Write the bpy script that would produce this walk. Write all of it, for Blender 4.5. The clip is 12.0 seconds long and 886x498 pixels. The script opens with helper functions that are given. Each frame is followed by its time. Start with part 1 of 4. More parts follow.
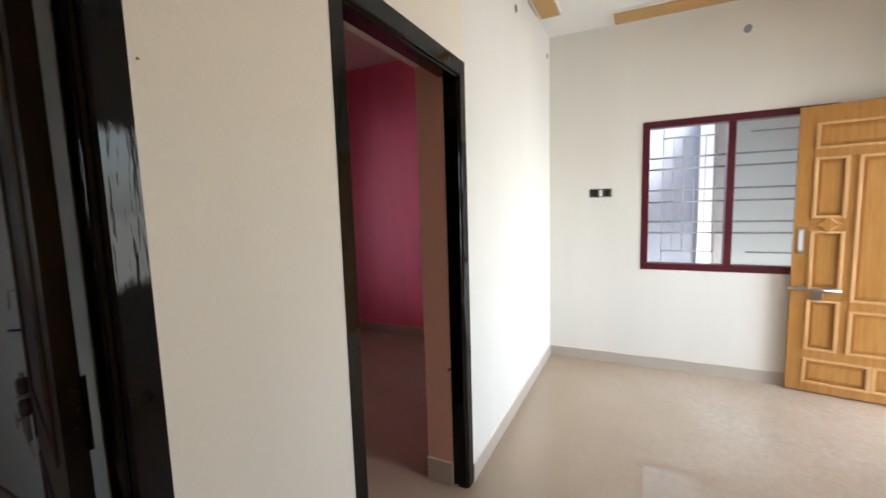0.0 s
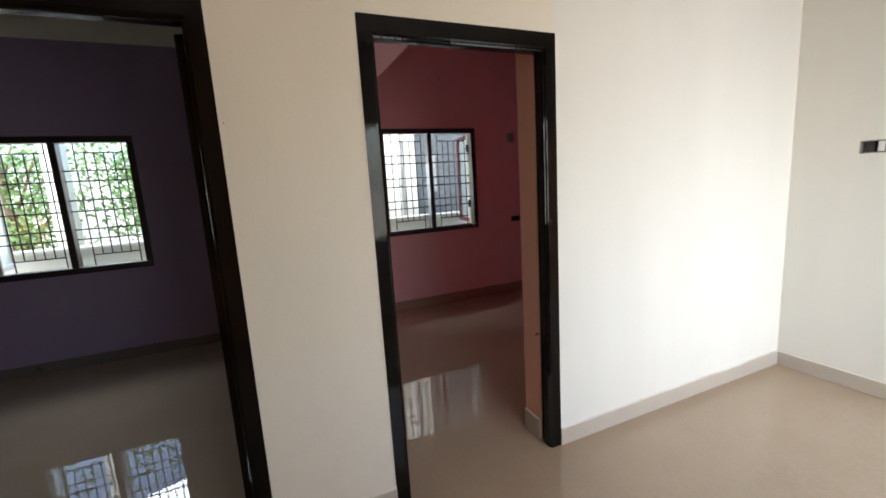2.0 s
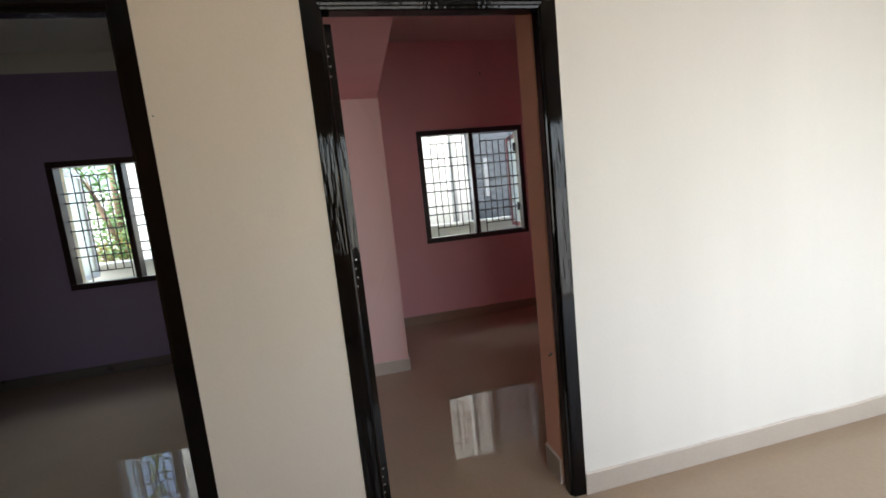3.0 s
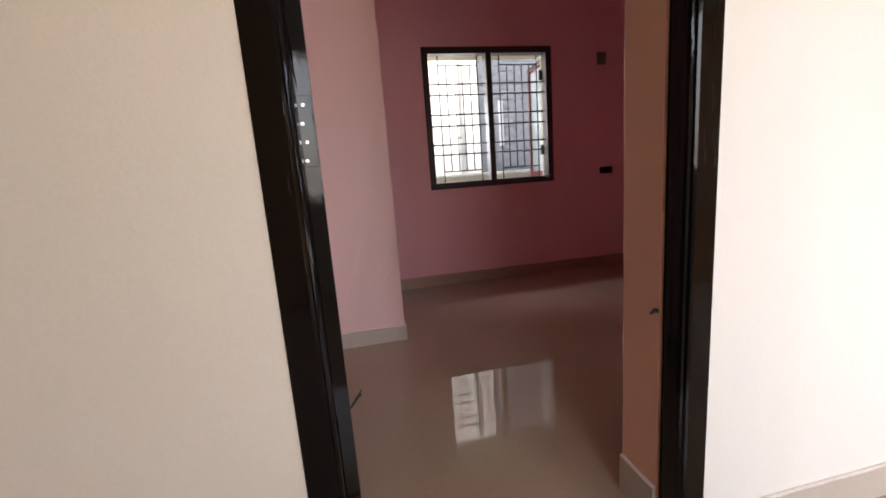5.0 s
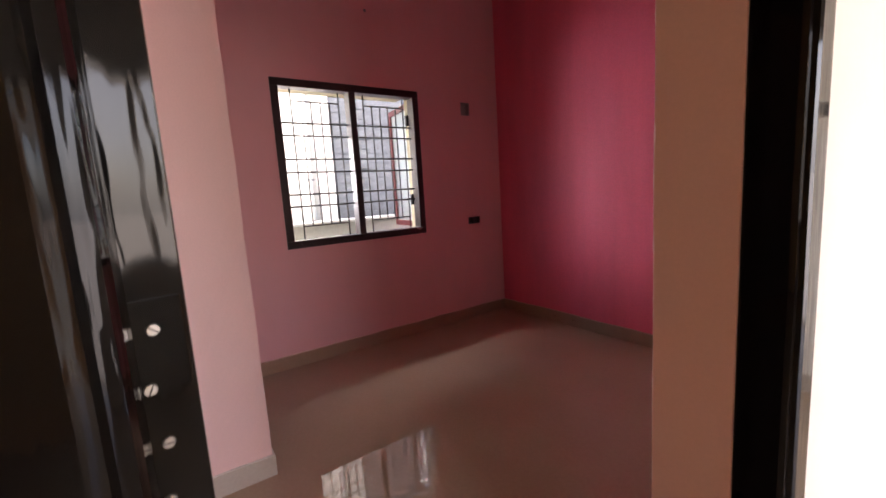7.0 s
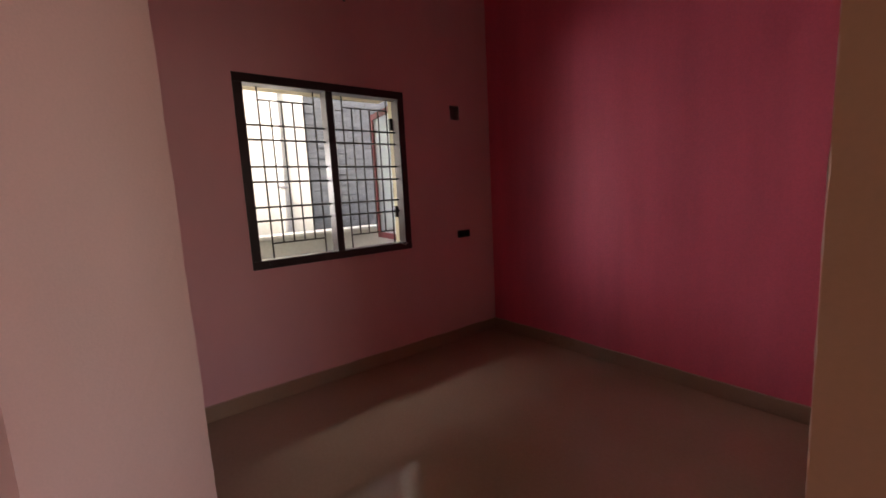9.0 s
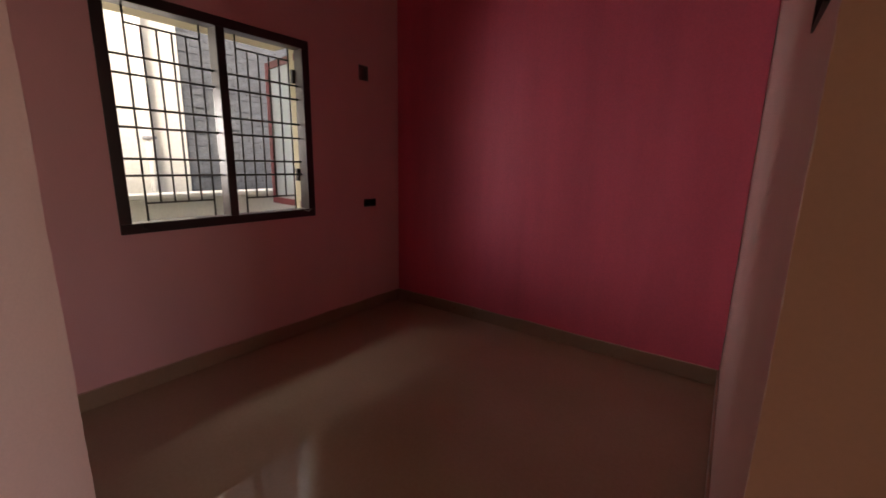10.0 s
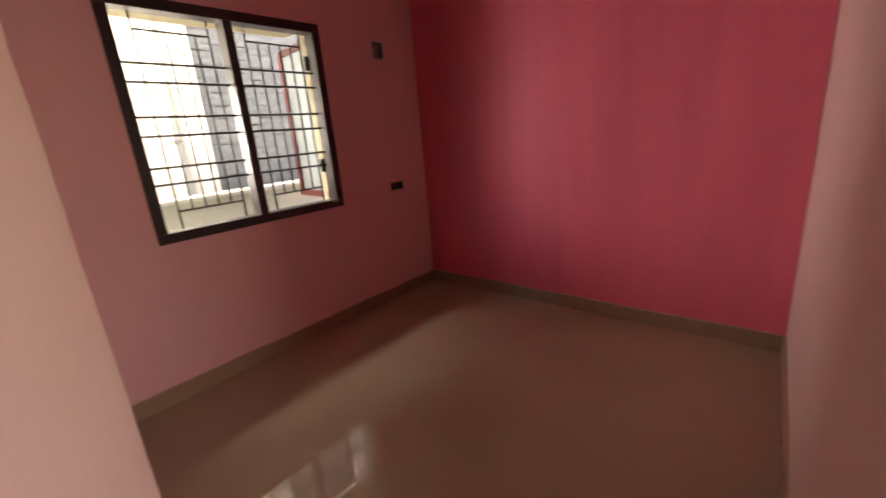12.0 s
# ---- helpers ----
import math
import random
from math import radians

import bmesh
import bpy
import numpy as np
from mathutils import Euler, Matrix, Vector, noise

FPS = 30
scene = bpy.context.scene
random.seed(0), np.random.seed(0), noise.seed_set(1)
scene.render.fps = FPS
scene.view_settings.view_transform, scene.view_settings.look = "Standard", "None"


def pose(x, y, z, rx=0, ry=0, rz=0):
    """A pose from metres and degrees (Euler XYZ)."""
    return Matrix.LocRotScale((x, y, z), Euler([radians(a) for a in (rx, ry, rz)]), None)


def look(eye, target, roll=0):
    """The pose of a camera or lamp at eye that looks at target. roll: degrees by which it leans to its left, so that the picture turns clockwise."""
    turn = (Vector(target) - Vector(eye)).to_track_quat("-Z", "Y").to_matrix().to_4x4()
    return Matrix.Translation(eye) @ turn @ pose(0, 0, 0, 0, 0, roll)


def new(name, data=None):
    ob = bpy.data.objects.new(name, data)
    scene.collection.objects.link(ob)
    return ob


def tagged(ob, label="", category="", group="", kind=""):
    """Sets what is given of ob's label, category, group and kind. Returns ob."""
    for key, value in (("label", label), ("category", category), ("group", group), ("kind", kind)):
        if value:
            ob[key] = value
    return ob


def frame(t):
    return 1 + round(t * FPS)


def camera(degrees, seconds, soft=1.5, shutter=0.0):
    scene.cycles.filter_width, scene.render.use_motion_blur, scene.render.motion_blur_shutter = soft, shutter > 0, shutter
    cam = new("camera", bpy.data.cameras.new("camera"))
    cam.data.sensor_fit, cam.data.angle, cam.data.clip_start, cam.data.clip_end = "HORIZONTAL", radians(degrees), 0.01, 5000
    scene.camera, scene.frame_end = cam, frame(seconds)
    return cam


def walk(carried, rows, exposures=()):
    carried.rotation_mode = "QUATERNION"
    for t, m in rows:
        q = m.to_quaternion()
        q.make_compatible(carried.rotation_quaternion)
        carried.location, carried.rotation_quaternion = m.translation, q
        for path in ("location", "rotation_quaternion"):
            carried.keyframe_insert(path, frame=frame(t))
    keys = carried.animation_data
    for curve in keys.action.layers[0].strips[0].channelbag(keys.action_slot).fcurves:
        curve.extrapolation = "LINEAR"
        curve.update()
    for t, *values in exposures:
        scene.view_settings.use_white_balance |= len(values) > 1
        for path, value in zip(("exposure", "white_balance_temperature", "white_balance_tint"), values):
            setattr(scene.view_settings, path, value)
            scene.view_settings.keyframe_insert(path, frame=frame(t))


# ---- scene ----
cam = camera(94.8, 12.0, soft=1.7, shutter=0.2)
PATH = [
    (0, (-0.148, 1.067, 1.45), (-1.026, 2.851, 1.239), -1.7),
    (0.5, (0.135, 1.094, 1.436), (-1.192, 2.58, 1.253), -0.4),
    (1, (0.381, 1.202, 1.479), (-1.181, 2.423, 1.219), -1.6),
    (1.5, (0.576, 1.34, 1.464), (-1.123, 2.35, 1.157), -3.2),
    (2, (0.726, 1.591, 1.463), (-1.091, 2.362, 1.142), -3.5),
    (2.5, (0.687, 1.84, 1.391), (-1.204, 2.468, 1.215), -4.5),
    (3, (0.591, 2.08, 1.355), (-1.354, 2.481, 1.112), -5.9),
    (3.5, (0.416, 2.205, 1.127), (-1.557, 2.421, 0.876), -5.5),
    (3.7, (0.348, 2.214, 1.073), (-1.624, 2.367, 0.777), -5.2),
    (5.5, (-0.348, 2.105, 0.998), (-2.218, 2.724, 0.653), -3.7),
    (6, (-0.514, 2.078, 1.074), (-2.284, 2.959, 0.773), -3.4),
    (6.5, (-0.664, 2.06, 1.16), (-2.341, 3.118, 0.896), -3.2),
    (7, (-0.738, 2.074, 1.223), (-2.374, 3.203, 0.95), -3.6),
    (7.5, (-0.823, 2.13, 1.29), (-2.437, 3.281, 1.024), -4.3),
    (7.7, (-0.825, 2.185, 1.268), (-2.457, 3.316, 1.03), -3.8),
    (9.5, (-1.152, 2.235, 1.31), (-2.628, 3.546, 0.987), -1.8),
    (10, (-1.209, 2.144, 1.273), (-2.376, 3.717, 0.868), 1.0),
    (10.5, (-1.245, 2.08, 1.283), (-2.287, 3.722, 0.816), -1.9),
    (11, (-1.304, 2.122, 1.34), (-2.185, 3.835, 0.8), -1.7),
    (11.5, (-1.365, 2.16, 1.37), (-2.135, 3.921, 0.817), -1.0),
    (12, (-1.296, 2.207, 1.328), (-2.559, 3.661, 0.787), -4.9),
]
EXPOSURES = [(0.0, 2.72, 5770, 5), (1.5, 2.68, 5920, 6), (2.5, 2.32, 5970, 6), (3.7, 2.3, 6120, 7), (5.5, 2.89, 6420, 17), (6.0, 2.76, 6420, 17), (6.5, 2.89, 6570, 19), (7.0, 3.16, 6670, 22), (7.7, 3.29, 6770, 20),
             (9.3, 2.09, 7270, 18), (9.9, 1.99, 7470, 18), (10.2, 2.44, 7570, 18), (10.5, 3.09, 7570, 18), (11.0, 3.79, 7620, 14), (11.5, 4.34, 7520, 13),
             (11.7, 4.14, 7720, 13), (12.0, 3.14, 7920, 14)]
walk(cam, [(t, look(eye, target, roll)) for t, eye, target, roll in PATH], EXPOSURES)

# ---- world, sun and large lights ----
world = bpy.data.worlds.new("world")
scene.world = world
world.use_nodes = True
wn = world.node_tree.nodes
sky = wn.new("ShaderNodeTexSky")
sky.sky_type = "NISHITA"
sky.sun_disc = False
sky.sun_elevation = radians(58)
sky.sun_rotation = radians(138)
sky.dust_density = 4.5
sky.ozone_density = 0.6
wn["Background"].inputs["Strength"].default_value = 0.15
world.node_tree.links.new(sky.outputs["Color"], wn["Background"].inputs["Color"])

sun = new("sun", bpy.data.lights.new("sun", "SUN"))
sun.data.energy, sun.data.angle, sun.data.color = 1.85, radians(9), (1.0, 0.96, 0.9)
sun.matrix_world = look((0, 0, 10), (-0.40, 0.45, 9.2))


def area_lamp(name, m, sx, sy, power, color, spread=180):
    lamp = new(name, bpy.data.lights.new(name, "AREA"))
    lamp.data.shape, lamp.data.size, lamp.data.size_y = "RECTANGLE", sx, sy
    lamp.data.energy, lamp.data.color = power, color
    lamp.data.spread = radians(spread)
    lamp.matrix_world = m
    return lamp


# sky light in the open main door and in the hall's east window
area_lamp("door_daylight", look((2.03, 4.18, 1.05), (0.0, 4.30, 0.95)), 1.0, 2.05, 3.2, (0.98, 0.99, 1.0), 90)
area_lamp("window_daylight", look((2.0, 2.525, 1.5), (0.0, 2.525, 1.5)), 1.13, 1.18, 3.3, (1.0, 0.95, 0.85))

# added lamps outside the two bedroom windows, standing in for sky light
area_lamp("pink_window_fill", look((-5.50, 3.30, 3.32), (-2.6, 3.9, 0.4)), 2.6, 0.6, 10.4, (0.95, 0.98, 1.0), 120)
# unseen lamp hung in the passage, aimed to brighten the raspberry wall
area_lamp("passage_fill", look((-5.15, 2.45, 1.46), (-1.20, 4.45, 1.25)), 0.95, 0.72, 2.65, (0.92, 0.96, 1.0), 80)
area_lamp("navy_window_fill", look((-5.40, -0.20, 2.92), (-1.6, 1.0, 1.7)), 2.0, 0.9, 6.8, (0.95, 0.98, 1.0), 120)


# ---- materials ----
def nodes_of(name):
    m = bpy.data.materials.new(name)
    m.use_nodes = True
    t = m.node_tree
    return m, t, t.nodes["Principled BSDF"]


def noise_tex(t, scale, detail=4.0, coord="Object", stretch=None):
    co = t.nodes.new("ShaderNodeTexCoord")
    n = t.nodes.new("ShaderNodeTexNoise")
    n.inputs["Scale"].default_value = scale
    n.inputs["Detail"].default_value = detail
    if stretch:
        mp = t.nodes.new("ShaderNodeMapping")
        mp.inputs["Scale"].default_value = stretch
        t.links.new(co.outputs[coord], mp.inputs["Vector"])
        t.links.new(mp.outputs["Vector"], n.inputs["Vector"])
    else:
        t.links.new(co.outputs[coord], n.inputs["Vector"])
    return n


def ramp_of(t, src, stops):
    r = t.nodes.new("ShaderNodeValToRGB")
    el = r.color_ramp.elements
    while len(el) < len(stops):
        el.new(0.5)
    for e, (p, c) in zip(el, stops):
        e.position, e.color = p, (*c, 1)
    t.links.new(src, r.inputs["Fac"])
    return r


def shade(c, f):
    return tuple(min(1.0, v * f) for v in c)


def surface(name, color, rough=0.6, vary=0.06, scale=1.2, fine=60.0, fine_mix=0.25, bump=0.05, stretch=None, metallic=0.0, coat=0.0,
            rough_vary=0.08, specular=0.5, streak=None):
    """Two scales of colour variation, uneven gloss and fine relief."""
    m, t, b = nodes_of(name)
    big = noise_tex(t, scale, 5.0, stretch=streak or stretch)
    small = noise_tex(t, fine, 3.0, stretch=stretch)
    r1 = ramp_of(t, big.outputs["Fac"], [(0.3, shade(color, 1 - vary)), (0.7, shade(color, 1 + vary))])
    r2 = ramp_of(t, small.outputs["Fac"], [(0.3, shade(color, 1 - vary * 1.5)), (0.7, shade(color, 1 + vary))])
    mix = t.nodes.new("ShaderNodeMix")
    mix.data_type = "RGBA"
    mix.inputs["Factor"].default_value = fine_mix
    t.links.new(r1.outputs["Color"], mix.inputs[6])
    t.links.new(r2.outputs["Color"], mix.inputs[7])
    t.links.new(mix.outputs[2], b.inputs["Base Color"])
    rr = t.nodes.new("ShaderNodeMapRange")
    rr.inputs["To Min"].default_value = max(0.02, rough - rough_vary)
    rr.inputs["To Max"].default_value = min(1.0, rough + rough_vary)
    t.links.new(big.outputs["Fac"], rr.inputs["Value"])
    t.links.new(rr.outputs["Result"], b.inputs["Roughness"])
    b.inputs["Metallic"].default_value = metallic
    b.inputs["Coat Weight"].default_value = coat
    b.inputs["Coat Roughness"].default_value = 0.05
    b.inputs["Specular IOR Level"].default_value = specular
    if bump:
        bp = t.nodes.new("ShaderNodeBump")
        bp.inputs["Strength"].default_value = bump
        bp.inputs["Distance"].default_value = 0.004
        t.links.new(small.outputs["Fac"], bp.inputs["Height"])
        t.links.new(bp.outputs["Normal"], b.inputs["Normal"])
    return m


CREAM = surface("cream_wall_paint", (0.78, 0.752, 0.69), 0.62, 0.035, 2.2, 140, 0.3, 0.10, streak=(1.6, 1.6, 0.25))
# cream again, with the warm light on the west wall put into the colour
CREAM_WARM_LIT = surface("cream_warm_lit_wall_paint", (0.79, 0.722, 0.61), 0.62, 0.05, 1.6, 140, 0.3, 0.10, streak=(1.6, 1.6, 0.6))
PINK = surface("light_pink_wall_paint", (0.81, 0.445, 0.47), 0.55, 0.06, 1.9, 140, 0.3, 0.14, streak=(1.4, 1.4, 0.4))
# lit copy of the pink: direct light on these walls is put into the colour
PINK_LIT = surface("pink_lit_wall_paint", (0.82, 0.57, 0.54), 0.55, 0.06, 1.9, 140, 0.3, 0.14, streak=(1.4, 1.4, 0.4))
PEACH_BOUNCE = surface("peach_bounce_paint", (0.82, 0.50, 0.20), 0.6, 0.04, 0.9, 140, 0.3, 0.10)
RED = surface("raspberry_wall_paint", (0.84, 0.165, 0.25), 0.52, 0.10, 1.9, 90, 0.3, 0.14, rough_vary=0.08, specular=0.22, streak=(2.4, 2.4, 0.35))
# door reveal faces, tanner than the pink walls
TAN = surface("tan_reveal_tone", (0.80, 0.46, 0.335), 0.6, 0.04, 0.9, 120, 0.3, 0.10)
NAVY = surface("navy_wall_paint", (0.31, 0.23, 0.37), 0.6, 0.06, 0.9, 120, 0.3, 0.10)
WHITE = surface("white_ceiling_paint", (0.80, 0.79, 0.76), 0.8, 0.02, 0.8, 120, 0.3, 0.06)
PINK_CEILING = surface("pale_pink_ceiling_paint", (0.74, 0.55, 0.54), 0.8, 0.02, 0.8, 120, 0.3, 0.06)
BLACK_GLOSS = surface("black_enamel_paint", (0.0035, 0.003, 0.003), 0.06, 0.25, 3.0, 45, 0.4, 0.32, stretch=(1, 1, 0.14), rough_vary=0.03, specular=0.24)
EDGE_GLOSS = surface("fresh_black_gloss_paint", (0.004, 0.0034, 0.0032), 0.07, 0.25, 3.0, 30, 0.4, 0.6, stretch=(1, 1, 0.14), rough_vary=0.04, specular=0.27)
DOOR_PAINT = surface("brown_black_door_paint", (0.11, 0.08, 0.07), 0.40, 0.2, 3.0, 50, 0.4, 0.15, stretch=(1, 1, 0.10), rough_vary=0.08, specular=0.6)
DARK_FRAME = surface("dark_brown_enamel_paint", (0.026, 0.010, 0.010), 0.30, 0.2, 3.0, 60, 0.3, 0.06)
MAROON = surface("maroon_enamel_paint", (0.085, 0.010, 0.018), 0.30, 0.15, 3.0, 60, 0.3, 0.05)
SHUTTER_RED = surface("red_brown_enamel_paint", (0.17, 0.03, 0.035), 0.35, 0.15, 3.0, 60, 0.3, 0.05)
IRON = surface("dark_painted_iron", (0.03, 0.028, 0.027), 0.45, 0.15, 8.0, 90, 0.3, 0.05)
GREY_IRON = surface("grey_painted_iron", (0.50, 0.51, 0.53), 0.5, 0.1, 8.0, 90, 0.3, 0.05)
STEEL = surface("worn_steel", (0.55, 0.54, 0.52), 0.3, 0.1, 20.0, 120, 0.4, 0.05, metallic=1.0)
SKIRT = surface("beige_skirting_tile", (0.50, 0.44, 0.37), 0.35, 0.07, 6.0, 80, 0.4, 0.05)
LIP_ROOM = surface("pinkish_plaster_lip", (0.60, 0.38, 0.31), 0.8, 0.15, 20, 90, 0.5, 0.3)
LIP = surface("pale_plaster_lip", (0.72, 0.66, 0.60), 0.8, 0.1, 20, 90, 0.5, 0.3)
# bedroom skirting copies, darker than the hall's so that they hardly stand out
SKIRT_DARK = surface("dark_brown_skirting_tile", (0.15, 0.12, 0.115), 0.3, 0.08, 6.0, 80, 0.4, 0.05)
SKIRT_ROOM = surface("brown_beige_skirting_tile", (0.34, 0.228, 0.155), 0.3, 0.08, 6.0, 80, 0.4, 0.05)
CEMENT = surface("grey_cement", (0.33, 0.31, 0.29), 0.9, 0.12, 4.0, 60, 0.5, 0.3)
DARK_CEMENT = surface("dark_passage_cement", (0.13, 0.125, 0.12), 0.85, 0.2, 3.0, 40, 0.5, 0.3)
# grey plaster, toned down so that the view outdoors is less bright
OUT_GREY = surface("mid_grey_plaster", (0.25, 0.265, 0.29), 0.9, 0.12, 1.5, 40, 0.4, 0.2)
SOIL = surface("bare_soil", (0.20, 0.15, 0.10), 0.95, 0.25, 2.0, 30, 0.5, 0.4)
OUT_WHITE = surface("white_outdoor_paint", (0.80, 0.79, 0.76), 0.8, 0.05, 1.0, 60, 0.3, 0.1)
# white plaster, toned down likewise
OFF_WHITE = surface("off_white_plaster", (0.63, 0.65, 0.625), 0.9, 0.10, 1.0, 40, 0.4, 0.2)
OUT_CREAM = surface("cream_outdoor_paint", (0.56, 0.49, 0.33), 0.8, 0.05, 1.0, 60, 0.3, 0.1)
BLOCK = surface("grey_block_masonry", (0.10, 0.115, 0.135), 0.9, 0.30, 9.0, 45, 0.5, 0.9, stretch=(1, 1, 2.2))
MORTAR = surface("grey_blue_mortar", (0.12, 0.137, 0.155), 0.95, 0.3, 9.0, 50, 0.5, 0.5)
SOCKET = surface("black_switch_plastic", (0.02, 0.02, 0.02), 0.4, 0.1, 20, 90, 0.3, 0.0)
BARK = surface("tree_bark", (0.16, 0.11, 0.07), 0.9, 0.25, 6, 50, 0.5, 0.4)


def floor_material(name, lo, hi, dust_light=0.0):
    """Polished tile; last argument: strength of pale smears, dust with the hall's brighter light painted in."""
    m, t, b = nodes_of(name)
    cloud = noise_tex(t, 1.6, 6.0)
    speck = noise_tex(t, 55.0, 4.0)
    r1 = ramp_of(t, cloud.outputs["Fac"], [(0.3, lo), (0.7, hi)])
    r2 = ramp_of(t, speck.outputs["Fac"], [(0.35, shade(lo, 0.9)), (0.65, shade(hi, 1.04))])
    mix = t.nodes.new("ShaderNodeMix")
    mix.data_type = "RGBA"
    mix.inputs["Factor"].default_value = 0.2
    t.links.new(r1.outputs["Color"], mix.inputs[6])
    t.links.new(r2.outputs["Color"], mix.inputs[7])
    rr = t.nodes.new("ShaderNodeMapRange")
    rr.inputs["To Min"].default_value, rr.inputs["To Max"].default_value = 0.0, 0.006
    t.links.new(cloud.outputs["Fac"], rr.inputs["Value"])
    color, rough = mix.outputs[2], rr.outputs["Result"]
    if dust_light:
        smear = ramp_of(t, noise_tex(t, 2.3, 7.0, stretch=(1.0, 0.6, 1.0)).outputs["Fac"], [(0.30, (dust_light * 0.35, dust_light * 0.35, dust_light * 0.35)), (0.70, (dust_light, dust_light, dust_light))])
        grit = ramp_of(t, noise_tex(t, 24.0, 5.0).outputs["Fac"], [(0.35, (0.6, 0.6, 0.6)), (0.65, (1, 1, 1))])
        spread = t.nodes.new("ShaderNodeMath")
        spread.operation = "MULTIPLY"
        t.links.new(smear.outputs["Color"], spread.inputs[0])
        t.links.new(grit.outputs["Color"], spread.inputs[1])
        # smears grow towards the main door, painting its light into the hall floor
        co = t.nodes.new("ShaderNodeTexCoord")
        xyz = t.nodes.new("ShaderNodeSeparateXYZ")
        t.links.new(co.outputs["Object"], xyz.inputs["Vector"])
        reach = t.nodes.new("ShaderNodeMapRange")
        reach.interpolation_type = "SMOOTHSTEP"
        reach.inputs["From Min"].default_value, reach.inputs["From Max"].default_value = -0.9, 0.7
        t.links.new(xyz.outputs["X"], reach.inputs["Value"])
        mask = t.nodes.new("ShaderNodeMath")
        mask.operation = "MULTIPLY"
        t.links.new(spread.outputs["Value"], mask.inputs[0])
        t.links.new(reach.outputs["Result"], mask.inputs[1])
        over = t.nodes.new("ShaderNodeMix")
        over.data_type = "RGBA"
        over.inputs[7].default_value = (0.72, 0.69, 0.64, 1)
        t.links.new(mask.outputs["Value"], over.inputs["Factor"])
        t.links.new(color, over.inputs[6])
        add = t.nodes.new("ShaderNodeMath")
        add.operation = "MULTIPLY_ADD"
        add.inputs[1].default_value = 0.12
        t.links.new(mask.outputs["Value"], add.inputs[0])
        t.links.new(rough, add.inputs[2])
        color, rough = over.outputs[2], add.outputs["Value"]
    t.links.new(color, b.inputs["Base Color"])
    t.links.new(rough, b.inputs["Roughness"])
    bp = t.nodes.new("ShaderNodeBump")
    bp.inputs["Strength"].default_value, bp.inputs["Distance"].default_value = 0.0012, 0.001
    t.links.new(noise_tex(t, 14.0, 2.0).outputs["Fac"], bp.inputs["Height"])
    t.links.new(bp.outputs["Normal"], b.inputs["Normal"])
    return m


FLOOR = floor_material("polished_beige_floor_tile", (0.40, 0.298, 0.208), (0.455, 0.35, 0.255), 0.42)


def wood_material(name, dark, light, scale=1.0, rough=0.35):
    m, t, b = nodes_of(name)
    grain = noise_tex(t, 7.0 * scale, 6.0, stretch=(6, 6, 0.5))
    fine = noise_tex(t, 60.0 * scale, 3.0, stretch=(4, 4, 0.15))
    r1 = ramp_of(t, grain.outputs["Fac"], [(0.3, dark), (0.7, light)])
    r2 = ramp_of(t, fine.outputs["Fac"], [(0.35, shade(dark, 0.85)), (0.65, light)])
    mix = t.nodes.new("ShaderNodeMix")
    mix.data_type = "RGBA"
    mix.inputs["Factor"].default_value = 0.3
    t.links.new(r1.outputs["Color"], mix.inputs[6])
    t.links.new(r2.outputs["Color"], mix.inputs[7])
    t.links.new(mix.outputs[2], b.inputs["Base Color"])
    b.inputs["Roughness"].default_value = rough
    bp = t.nodes.new("ShaderNodeBump")
    bp.inputs["Strength"].default_value, bp.inputs["Distance"].default_value = 0.08, 0.002
    t.links.new(fine.outputs["Fac"], bp.inputs["Height"])
    t.links.new(bp.outputs["Normal"], b.inputs["Normal"])
    return m


TEAK = wood_material("varnished_teak", (0.40, 0.185, 0.042), (0.56, 0.285, 0.078))
# paler teak: the highlights along the door mouldings are put into its colour
TEAK_HIGHLIGHT = wood_material("teak_moulding_highlight", (0.60, 0.34, 0.13), (0.76, 0.48, 0.22))
CORNICE = wood_material("wood_grain_cornice", (0.36, 0.19, 0.05), (0.58, 0.36, 0.12), 2.0)


def glass_material(name, color, rough):
    m, t, b = nodes_of(name)
    b.inputs["Base Color"].default_value = (*color, 1)
    b.inputs["Roughness"].default_value = rough
    b.inputs["Transmission Weight"].default_value = 1.0
    b.inputs["IOR"].default_value = 1.45
    return m


FROST = glass_material("pinhead_window_glass", (0.82, 0.90, 0.88), 0.35)


def leaf_material(name, c1, c2):
    m, t, b = nodes_of(name)
    geo = t.nodes.new("ShaderNodeNewGeometry")
    r = ramp_of(t, geo.outputs["Random Per Island"], [(0.0, c1), (1.0, c2)])
    t.links.new(r.outputs["Color"], b.inputs["Base Color"])
    b.inputs["Roughness"].default_value = 0.5
    tr = t.nodes.new("ShaderNodeBsdfTranslucent")
    t.links.new(r.outputs["Color"], tr.inputs["Color"])
    ms = t.nodes.new("ShaderNodeMixShader")
    ms.inputs["Fac"].default_value = 0.35
    t.links.new(b.outputs["BSDF"], ms.inputs[1])
    t.links.new(tr.outputs["BSDF"], ms.inputs[2])
    t.links.new(ms.outputs["Shader"], t.nodes["Material Output"].inputs["Surface"])
    return m


LEAF = leaf_material("green_leaf", (0.07, 0.15, 0.04), (0.20, 0.32, 0.12))
DRY_LEAF = leaf_material("dry_leaf", (0.20, 0.15, 0.05), (0.30, 0.26, 0.08))


